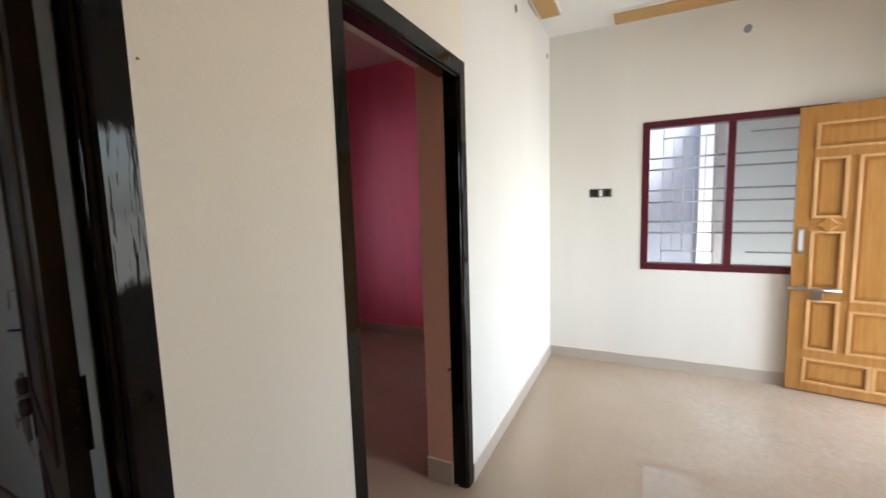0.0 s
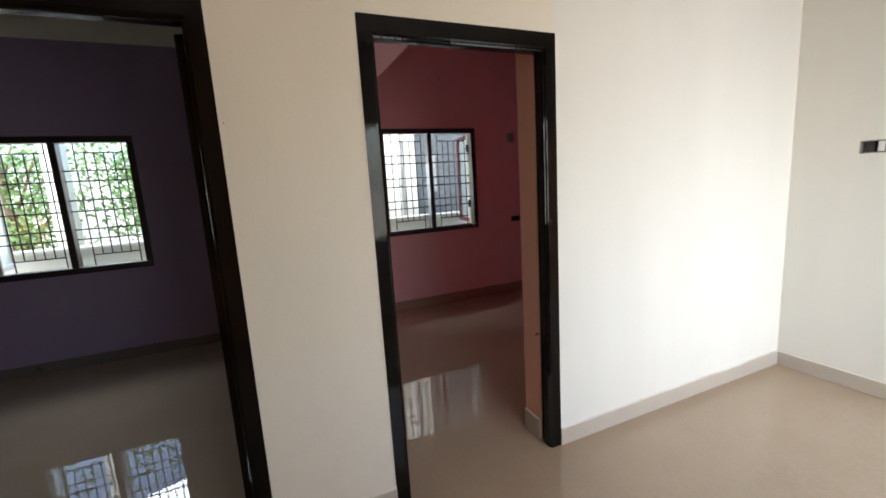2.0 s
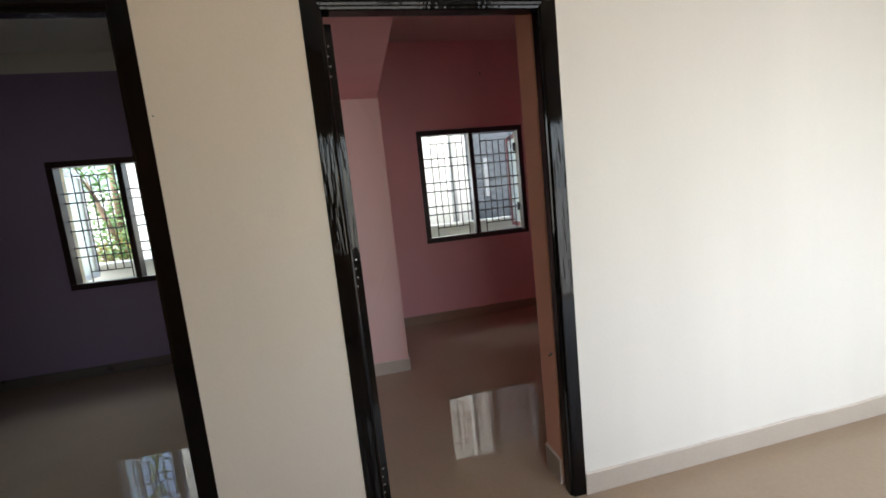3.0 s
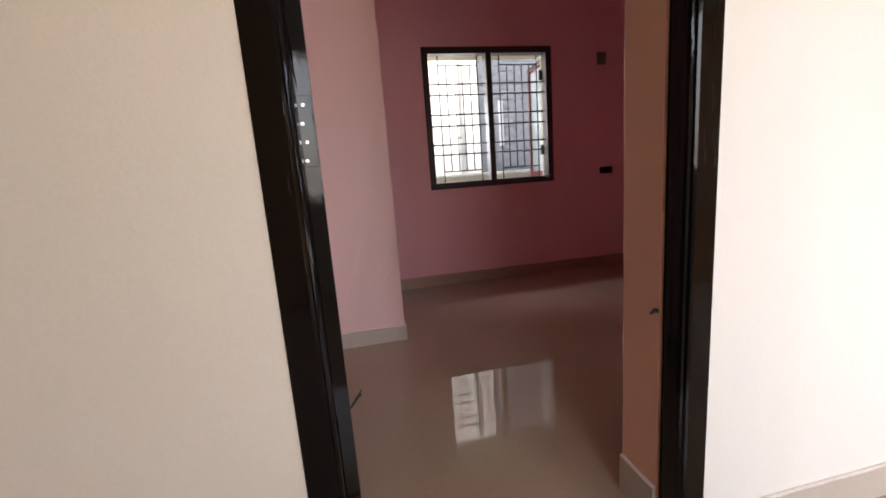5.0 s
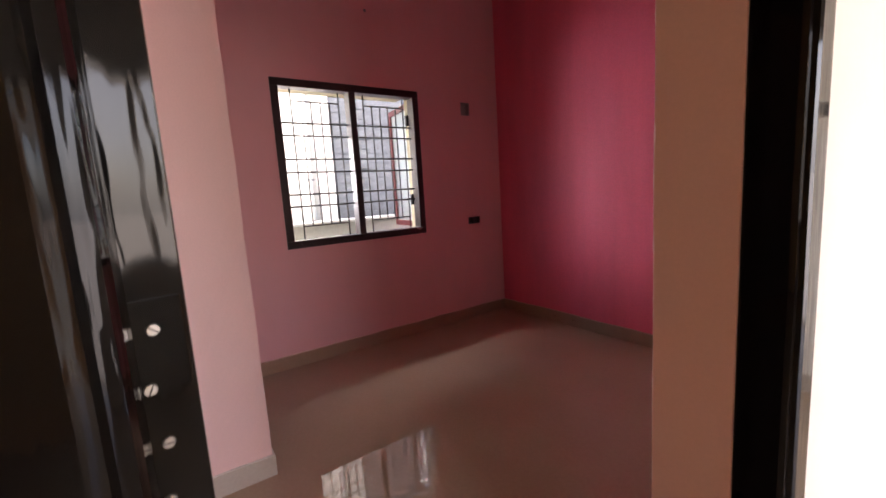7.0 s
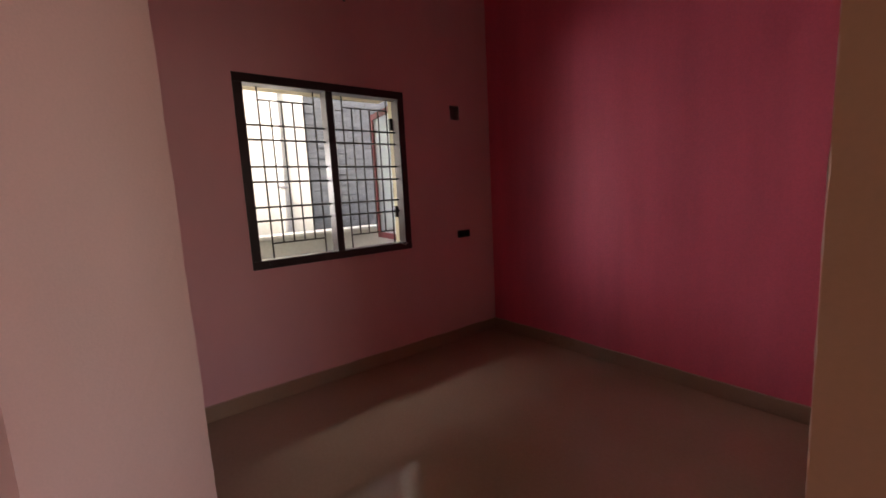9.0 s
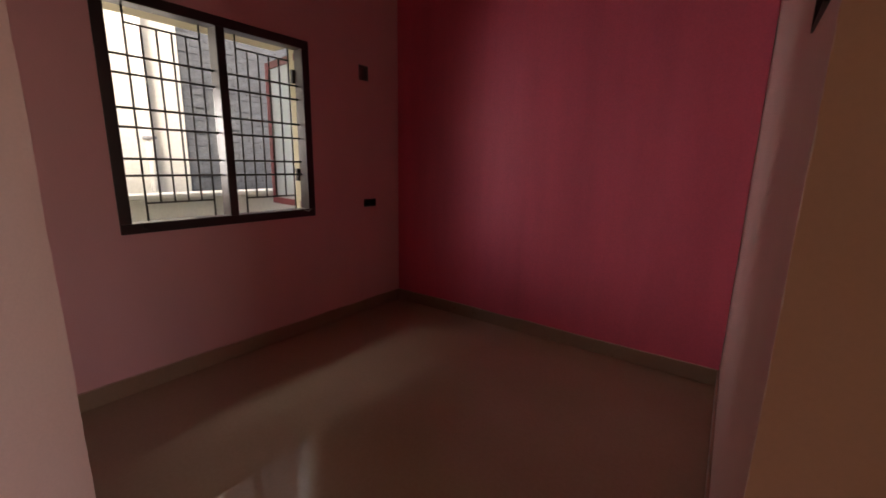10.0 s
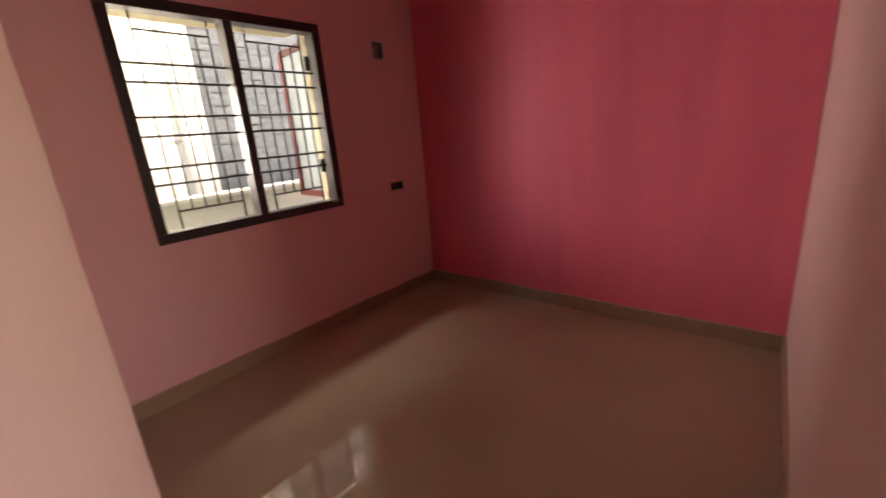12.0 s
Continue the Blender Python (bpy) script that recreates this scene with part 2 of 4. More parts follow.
# ---- mesh helpers ----
def box(bm, x0, x1, y0, y1, z0, z1, bevel=0.0, mat=0):
    vs = [bm.verts.new((x, y, z)) for x in (x0, x1) for y in (y0, y1) for z in (z0, z1)]
    idx = ((0, 1, 3, 2), (4, 6, 7, 5), (0, 4, 5, 1), (2, 3, 7, 6), (0, 2, 6, 4), (1, 5, 7, 3))
    fs = [bm.faces.new([vs[i] for i in q]) for q in idx]
    for f in fs:
        f.material_index = mat
    if bevel:
        es = list({e for f in fs for e in f.edges})
        bmesh.ops.bevel(bm, geom=es, offset=bevel, segments=2, profile=0.6, affect="EDGES")
    return bm


def prism(bm, poly, z0, z1):
    """An upright prism over a counter-clockwise outline."""
    lo = [bm.verts.new((x, y, z0)) for x, y in poly]
    hi = [bm.verts.new((x, y, z1)) for x, y in poly]
    n = len(poly)
    bm.faces.new(lo[::-1])
    bm.faces.new(hi)
    for i in range(n):
        bm.faces.new((lo[i], lo[(i + 1) % n], hi[(i + 1) % n], hi[i]))
    return bm


def rod(bm, a, b, r, seg=8, r2=None):
    """A round bar from a to b."""
    a, b = Vector(a), Vector(b)
    q = (b - a).to_track_quat("Z", "Y")
    r2 = r if r2 is None else r2
    ring = lambda p, rad: [bm.verts.new(p + q @ Vector((rad * math.cos(2 * math.pi * i / seg), rad * math.sin(2 * math.pi * i / seg), 0))) for i in range(seg)]
    lo, hi = ring(a, r), ring(b, r2)
    bm.faces.new(lo[::-1])
    bm.faces.new(hi)
    for i in range(seg):
        f = bm.faces.new((lo[i], lo[(i + 1) % seg], hi[(i + 1) % seg], hi[i]))
        f.smooth = True
    return bm


def link(name, bm, mats):
    bmesh.ops.recalc_face_normals(bm, faces=bm.faces[:])
    me = bpy.data.meshes.new(name)
    bm.to_mesh(me)
    bm.free()
    for m in mats if isinstance(mats, (list, tuple)) else [mats]:
        me.materials.append(m)
    return new(name, me)


def part(name, bm, material, parent, label=""):
    ob = link(name, bm, material)
    ob.parent = parent
    if label:
        tagged(ob, label)
    return ob


def thing(name, label, category, m=None, group="", kind=""):
    ob = new(name)
    ob.empty_display_size = 0.1
    if m is not None:
        ob.matrix_world = m
    return tagged(ob, label, category, group, kind)


def structure(name, bm, mats, label, category):
    return tagged(link(name, bm, mats), label, category, kind="structure")


def paint_by(bm, rule):
    """Sets each face's material slot from its middle and normal."""
    bmesh.ops.recalc_face_normals(bm, faces=bm.faces[:])
    bm.normal_update()
    for f in bm.faces:
        f.material_index = rule(f.calc_center_median(), f.normal)


# ---- plan ----
HX = -0.925          # hall face of the door wall
PX = -1.16           # its far face
NY = 4.908           # hall north wall
EX = 1.82            # hall east wall
SY = -1.60           # hall south wall
WX = -3.80           # pink room window wall
BX = -3.85           # navy room window wall
PN = 4.93            # pink room north wall
NX, NF = -2.62, 2.363    # corner of the projecting block in the pink room
HALL_H, ROOM_H = 2.90, 3.00
DOOR_H = 2.12
PD0, PD1 = 1.987, 2.925      # pink room door frame, outside
BD0, BD1 = 0.545, 1.475      # navy room door frame, outside

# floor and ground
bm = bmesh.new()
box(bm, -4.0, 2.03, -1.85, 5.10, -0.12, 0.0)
structure("floor", bm, FLOOR, "polished beige tile floor, dust smears and painted door light in the hall", "floor")

bm = bmesh.new()
box(bm, -400, 400, -400, 400, -0.9, -0.45)
structure("ground", bm, SOIL, "bare brown soil around the house", "ground")

# wall between hall and bedrooms
bm = bmesh.new()
prism(bm, [(PX, -1.75), (HX, -1.75), (HX, BD0), (PX, BD0)], 0, 3.2)
prism(bm, [(PX, BD1), (HX, BD1), (HX, PD0), (PX, PD0)], 0, 3.2)
box(bm, PX, HX, BD0, BD1, DOOR_H, 3.2)
box(bm, PX, HX, PD0, PD1, DOOR_H, 3.2)
def rule(c, n):
    if n.x > 0.5:
        return 2 if c.x < -0.95 else 0
    if n.x < -0.5:
        return 1 if c.y > 1.9 else 0
    if c.x < -1.0 and abs(c.y - 2.860) < 0.01:
        return 2
    return 0
paint_by(bm, rule)
structure("wall_west", bm, [CREAM_WARM_LIT, PINK, TAN], "cream painted wall with two bedroom doorways", "wall")
bm = bmesh.new()
prism(bm, [(-1.21, 5.09), (-1.152, 2.860), (-1.01, 2.860), (-1.01, PD1), (HX, PD1), (HX, 5.09)], 0, 3.2)
paint_by(bm, rule)
structure("wall_west_end", bm, [CREAM, PINK_LIT, TAN], "cream painted wall beside a bedroom doorway", "wall")

# hall north wall with window opening
HW = (-0.161, 1.07, 0.862, 2.083)
bm = bmesh.new()
box(bm, HX, HW[0], NY, 5.17, 0, 3.2)
box(bm, HW[1], 2.05, NY, 5.17, 0, 3.2)
box(bm, HW[0], HW[1], NY, 5.17, 0, HW[2])
box(bm, HW[0], HW[1], NY, 5.17, HW[3], 3.2)
structure("wall_north", bm, CREAM, "cream painted wall with a window", "wall")

# hall east wall with the main doorway and a window
bm = bmesh.new()
box(bm, EX, 2.05, 1.95, 3.10, 0, 0.9)
box(bm, EX, 2.05, 1.95, 3.10, 2.1, 3.2)
box(bm, EX, 2.05, 3.10, 3.66, 0, 3.2)
box(bm, EX, 2.05, 3.66, 4.70, 2.10, 3.2)
box(bm, EX, 2.05, 4.70, NY, 0, 3.2)
structure("wall_east", bm, CREAM, "cream painted wall with the main doorway", "wall")
# two unseen walls, coloured peach to bounce warm light onto the west wall
bm = bmesh.new()
box(bm, HX, EX, -1.75, SY, 0, 3.2)
structure("wall_south", bm, PEACH_BOUNCE, "unseen wall, peach to throw warm light on the west wall", "wall")
bm = bmesh.new()
box(bm, EX, 2.05, -1.75, 1.95, 0, 3.2)
structure("wall_east_end", bm, PEACH_BOUNCE, "unseen wall, peach to throw warm light on the west wall", "wall")

# pink room
PW = (2.82, 4.018, 0.883, 2.09)
bm = bmesh.new()
box(bm, WX - 0.23, WX, 1.90, PW[0], 0, 3.2)
box(bm, WX - 0.23, WX, PW[1], PN, 0, 3.2)
box(bm, WX - 0.23, WX, PW[0], PW[1], 0, PW[2])
box(bm, WX - 0.23, WX, PW[0], PW[1], PW[3], 3.2)
paint_by(bm, lambda c, n: 0 if c.x > WX - 0.01 else 1)
structure("wall_pink_window", bm, [PINK, OUT_CREAM], "light pink painted wall with a window", "wall")
bm = bmesh.new()
box(bm, WX - 0.23, -1.21, PN, 5.09, 0, 3.2)
structure("wall_raspberry", bm, RED, "raspberry pink painted feature wall", "wall")
bm = bmesh.new()
box(bm, WX, NX, 1.90, NF, 0, 3.0)
structure("wall_niche", bm, PINK_LIT, "light pink projecting wall block", "wall")
bm = bmesh.new()
box(bm, NX, PX, 1.90, NF - 0.012, 2.16, 2.26)
structure("loft_slab", bm, PINK, "pink painted concrete loft slab over the doorway", "loft")

# navy room
BW = (-0.600, 0.563, 0.853, 2.05)
bm = bmesh.new()
box(bm, BX - 0.23, BX, -1.75, BW[0], 0, 2.825)
box(bm, BX - 0.23, BX, BW[1], 1.80, 0, 2.825)
box(bm, BX - 0.23, BX, BW[0], BW[1], 0, BW[2])
box(bm, BX - 0.23, BX, BW[0], BW[1], BW[3], 2.825)
paint_by(bm, lambda c, n: 0 if c.x > BX - 0.01 else 1)
structure("wall_navy_window", bm, [NAVY, OUT_CREAM], "navy blue painted wall with a window", "wall")
bm = bmesh.new()
box(bm, BX - 0.23, BX, -1.75, 1.80, 2.825, 3.2)
structure("wall_band", bm, CREAM, "cream painted band above a navy wall", "wall")
bm = bmesh.new()
box(bm, BX - 0.23, PX, 1.80, 1.90, 0, 3.2)
paint_by(bm, lambda c, n: 1 if n.y > 0.5 else 0)
structure("wall_partition", bm, [CREAM, PINK_LIT], "thin painted wall between the bedrooms", "wall")
bm = bmesh.new()
box(bm, BX - 0.23, PX, -1.90, -1.75, 0, 3.2)
structure("wall_navy_south", bm, CREAM, "plain cream painted bedroom wall", "wall")

# ceilings
bm = bmesh.new()
box(bm, HX, EX, SY, NY, HALL_H, HALL_H + 0.1)
structure("ceiling_hall", bm, WHITE, "white painted hall ceiling", "ceiling")
bm = bmesh.new()
box(bm, WX, PX - 0.05, 1.90, PN, ROOM_H, ROOM_H + 0.1)
structure("ceiling_pink", bm, PINK_CEILING, "pale pink bedroom ceiling", "ceiling")
bm = bmesh.new()
box(bm, BX, PX, -1.75, 1.80, ROOM_H, ROOM_H + 0.1)
structure("ceiling_navy", bm, CREAM, "cream bedroom ceiling", "ceiling")
# widened eastwards out of view to keep sun off the door and window
bm = bmesh.new()
box(bm, -4.12, 3.8, -2.0, 5.3, 3.2, 3.35)
structure("roof", bm, CEMENT, "flat concrete roof slab, widened out of view to block sun", "roof")


# skirting tiles
def skirting(p, q, h=0.10, t=0.010, mat=None, lip=None):
    """A low tile strip on the wall line from p to q, standing out to the left of it, with an uneven plaster edge on top."""
    a, b = Vector((*p, 0)), Vector((*q, 0))
    d = (b - a).normalized()
    n = Vector((-d.y, d.x, 0))
    L = (b - a).length
    bm = bmesh.new()
    steps = max(2, int(L / 0.06))
    rows = []
    for i in range(steps + 1):
        s = a + d * (L * i / steps)
        top = h + 0.006 * noise.noise((s.x * 3.1, s.y * 3.1, 0.0)) + 0.003 * noise.noise((s.x * 11, s.y * 11, 2.0))
        rows.append([bm.verts.new(s + n * w + Vector((0, 0, z))) for w, z in ((0, 0), (t, 0), (t, top - 0.004 - 0.003 * noise.noise((s.x * 23, s.y * 23, 5.0))), (t - 0.004, top), (0, top))])
    for r, k in zip(rows, rows[1:]):
        for i in range(5):
            bm.faces.new((r[i], r[(i + 1) % 5], k[(i + 1) % 5], k[i])).material_index = 1 if i in (2, 3) else 0
    bm.faces.new(rows[0])
    bm.faces.new(rows[-1][::-1])
    return structure("baseboard", bm, [mat or SKIRT, lip or LIP], "low beige tile skirting along the wall foot", "skirting")


skirting((HX, NY), (HX, PD1))
skirting((EX, NY), (HX + 0.01, NY))
skirting((HX, PD0), (HX, BD1))
skirting((HX, BD0), (HX, SY))
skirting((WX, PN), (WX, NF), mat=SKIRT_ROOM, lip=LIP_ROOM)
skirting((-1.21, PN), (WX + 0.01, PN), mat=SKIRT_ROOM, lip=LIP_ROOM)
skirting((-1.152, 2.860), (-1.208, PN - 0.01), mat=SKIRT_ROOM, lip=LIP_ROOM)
skirting((-1.012, 2.860), (-1.154, 2.860), 0.12)
skirting((NX, NF + 0.01), (NX, 1.90), 0.10)
skirting((WX, NF), (NX, NF), 0.10)
skirting((PX, 1.80), (BX, 1.80), mat=SKIRT_DARK, lip=SKIRT_DARK)
skirting((BX, 1.79), (BX, -1.75), mat=SKIRT_DARK, lip=SKIRT_DARK)
skirting((BX, -1.75), (PX, -1.75), mat=SKIRT_DARK, lip=SKIRT_DARK)


# ---- windows ----
def window(m, w, h, mat, grille_mat, label, glazed=False):
    """Local x along the wall, y outwards, z up, from the opening's lower corner."""
    root = thing("window_1", label, "window", m, kind="structure")
    b, d = 0.055, 0.09
    for name, x0, x1, z0, z1 in (("sill_rail", 0, w, 0, b), ("head_rail", 0, w, h - b, h), ("jamb", 0, b, b, h - b), ("jamb", w - b, w, b, h - b),
                                 ("mullion", w / 2 - 0.026, w / 2 + 0.026, b, h - b)):
        bm = bmesh.new()
        box(bm, x0, x1, -0.006, d, z0, z1, 0.004)
        part(name, bm, mat, root)
    ih = h - 2 * b
    for x0, x1 in ((b, w / 2 - 0.026), (w / 2 + 0.026, w - b)):
        sw = x1 - x0
        y = 0.065
        zz = lambda f: b + ih * f
        for f in (0.227, 0.308, 0.457, 0.545, 0.700, 0.783):
            bm = bmesh.new()
            rod(bm, (x0 - 0.004, y, zz(f)), (x1 + 0.004, y, zz(f)), 0.0065)
            part("grille_bar", bm, grille_mat, root)
        xl, xr = x0 + sw * 0.19, x0 + sw * 0.89
        for f in (0.090, 0.926):
            bm = bmesh.new()
            rod(bm, (xl, y, zz(f)), (xr, y, zz(f)), 0.0055)
            part("grille_bar", bm, grille_mat, root)
        thin = 0.0024 if glazed else 0.0
        if glazed and x0 > w / 2:
            continue
        for x in (xl, xr):
            bm = bmesh.new()
            rod(bm, (x, y + 0.009, b - 0.004), (x, y + 0.009, h - b + 0.004), 0.0055 - thin)
            part("grille_bar", bm, grille_mat, root)
        for i in range(1, 5):
            x = xl + (xr - xl) * i / 5
            bm = bmesh.new()
            rod(bm, (x, y + 0.009, zz(0.090)), (x, y + 0.009, zz(0.926)), 0.0054 - thin)
            part("grille_bar", bm, grille_mat, root)
    if glazed:
        for x0, x1 in ((w / 2 + 0.026, w - b),):
            bm = bmesh.new()
            box(bm, x0, x1, d - 0.012, d - 0.007, b, h - b)
            ob = part("pane", bm, FROST, root, "obscured window glass")
            ob.visible_shadow = False
    return root


def shutter(parent, x, side, w, h, mat, swing):
    """A glazed casement leaf, hinged at x and opened outwards by swing degrees."""
    ob = new("shutter")
    ob.parent = parent
    ob.matrix_local = Matrix.Translation((x, 0.10, 0.05)) @ pose(0, 0, 0, 0, 0, swing)
    tagged(ob, "open casement leaf with obscured glass")
    s = side
    fr = 0.05
    for name, x0, x1, z0, z1 in (("stile", 0, fr, 0, h), ("stile", w - fr, w, 0, h), ("rail", fr, w - fr, 0, fr), ("rail", fr, w - fr, h - fr, h)):
        bm = bmesh.new()
        box(bm, min(s * x0, s * x1), max(s * x0, s * x1), 0, 0.03, z0, z1, 0.003)
        part(name, bm, mat, ob)
    bm = bmesh.new()
    box(bm, min(s * fr, s * (w - fr)), max(s * fr, s * (w - fr)), 0.012, 0.016, fr, h - fr)
    g = part("pane", bm, FROST, ob, "pale obscured glass pane")
    g.visible_shadow = False
    return ob


PWM = pose(WX, PW[0], PW[2], 0, 0, 90)
pw = window(PWM, PW[1] - PW[0], PW[3] - PW[2], DARK_FRAME, IRON, "dark brown wooden window with an iron grille")
shutter(pw, PW[1] - PW[0] - 0.01, -1, 0.56, PW[3] - PW[2] - 0.10, SHUTTER_RED, -97)
shutter(pw, 0.01, 1, 0.56, PW[3] - PW[2] - 0.10, OUT_CREAM, 106)
for z in (0.30, 0.98):
    bm = bmesh.new()
    box(bm, PW[1] - PW[0] - 0.075, PW[1] - PW[0] - 0.052, 0.088, 0.112, z - 0.045, z + 0.045, 0.003)
    part("shutter_hinge", bm, IRON, pw, "dark iron shutter hinge")
bm = bmesh.new()
for a, b in (((0.0, 0.0), (0.035, -0.012)), ((0.035, -0.012), (0.055, 0.004))):
    rod(bm, (PW[1] - PW[0] - 0.10 + a[0], -0.012, 0.050 + a[1]), (PW[1] - PW[0] - 0.10 + b[0], -0.014, 0.050 + b[1]), 0.003, 8)
part("stay_hook", bm, STEEL, pw, "small steel stay hook")
bm = bmesh.new()
rod(bm, (0.10, -0.010, 0.028), (0.118, -0.030, 0.020), 0.0025, 8)
rod(bm, (0.10, -0.010, 0.028), (0.095, -0.004, 0.060), 0.0025, 8)
part("stay_hook", bm, IRON, pw, "small iron stay hook")
BWM = pose(BX, BW[0], BW[2], 0, 0, 90)
bw = window(BWM, BW[1] - BW[0], BW[3] - BW[2], DARK_FRAME, IRON, "dark brown wooden window with an iron grille, open to a garden")
shutter(bw, 0.01, 1, 0.54, BW[3] - BW[2] - 0.10, OUT_WHITE, 100)
HWM = pose(HW[0], NY, HW[2], 0, 0, 0)
hw = window(HWM, HW[1] - HW[0], HW[3] - HW[2], MAROON, GREY_IRON, "maroon wooden window with a grey iron grille", glazed=True)


# ---- door frames ----
def door_frame(y0, y1, xi, label):
    root = thing("door_frame", label, "door frame", pose(0, 0, 0), kind="structure")
    jw = 0.070
    xo = HX + 0.004
    # profile across the jamb: hall face, rounded inner edge with a bead, stop, rebate towards the room
    prof = [(xo, 0.0), (xo, jw - 0.016), (xo - 0.003, jw - 0.010), (xo - 0.010, jw - 0.008), (xo - 0.012, jw - 0.002), (xo - 0.020, jw),
            (-0.978, jw), (-0.978, jw - 0.014), (xi, jw - 0.014), (xi, 0.0)]
    n = len(prof)
    stations = ([(x, y0 + v, 0.0) for x, v in prof], [(x, y0 + v, DOOR_H - 1.2 * v) for x, v in prof],
                [(x, y1 - v, DOOR_H - 1.2 * v) for x, v in prof], [(x, y1 - v, 0.0) for x, v in prof])
    for name, a, b in (("jamb", 0, 1), ("head", 1, 2), ("jamb", 2, 3)):
        bm = bmesh.new()
        # the runs are cut so that brush relief and small dents can show along them
        steps = 24
        rows = []
        for k in range(steps + 1):
            f = k / steps
            row = []
            for i, (p, q) in enumerate(zip(stations[a], stations[b])):
                c = Vector(p).lerp(Vector(q), f)
                w = 0.0 if k in (0, steps) or i in (0, n - 1, n - 2) else 0.0012 * noise.noise((c.x * 9, c.y * 9, c.z * 5))
                row.append(bm.verts.new(c + Vector((w, 0, 0))))
            rows.append(row)
        bm.faces.new(rows[0])
        bm.faces.new(rows[-1][::-1])
        for r0, r1 in zip(rows, rows[1:]):
            for i in range(n):
                bm.faces.new((r0[i], r1[i], r1[(i + 1) % n], r0[(i + 1) % n]))
        part(name, bm, BLACK_GLOSS, root)
    return root


pf = door_frame(PD0, PD1, -1.026, "glossy black wooden door frame of the pink room")
bf = door_frame(BD0, BD1, -1.008, "glossy black wooden door frame of the navy room")


def hinge(parent, z, s, screw_mat):
    """A butt hinge on the leaf's edge, four screws; local y across the edge."""
    ob = new("hinge")
    ob.parent = parent
    ob.matrix_local = Matrix.Translation((0, 0, z))
    bm = bmesh.new()
    box(bm, 0.0018, 0.0040, min(0.003 * s, 0.031 * s), max(0.003 * s, 0.031 * s), -0.068, 0.068, 0.0008)
    part("hinge_plate", bm, EDGE_GLOSS, ob, "black painted hinge plate")
    for y, zz in ((0.0191, 0.050), (0.0247, 0.015), (0.0203, -0.020), (0.0242, -0.056)):
        bm = bmesh.new()
        rod(bm, (0.0035, y * s, zz), (0.0055, y * s, zz), 0.0040, 12, 0.0032)
        screw = part("screw", bm, screw_mat, ob, "slotted countersunk screw")
        a = 0.6 + 37.0 * zz
        bm = bmesh.new()
        rod(bm, (0.00548, y * s - 0.0028 * math.cos(a), zz - 0.0028 * math.sin(a)), (0.00548, y * s + 0.0028 * math.cos(a), zz + 0.0028 * math.sin(a)), 0.0005, 6)
        part("slot", bm, IRON, screw)
    bm = bmesh.new()
    rod(bm, (0.0, 0.037 * s, -0.068), (0.0, 0.037 * s, 0.068), 0.004, 10)
    part("knuckle", bm, BLACK_GLOSS, ob)


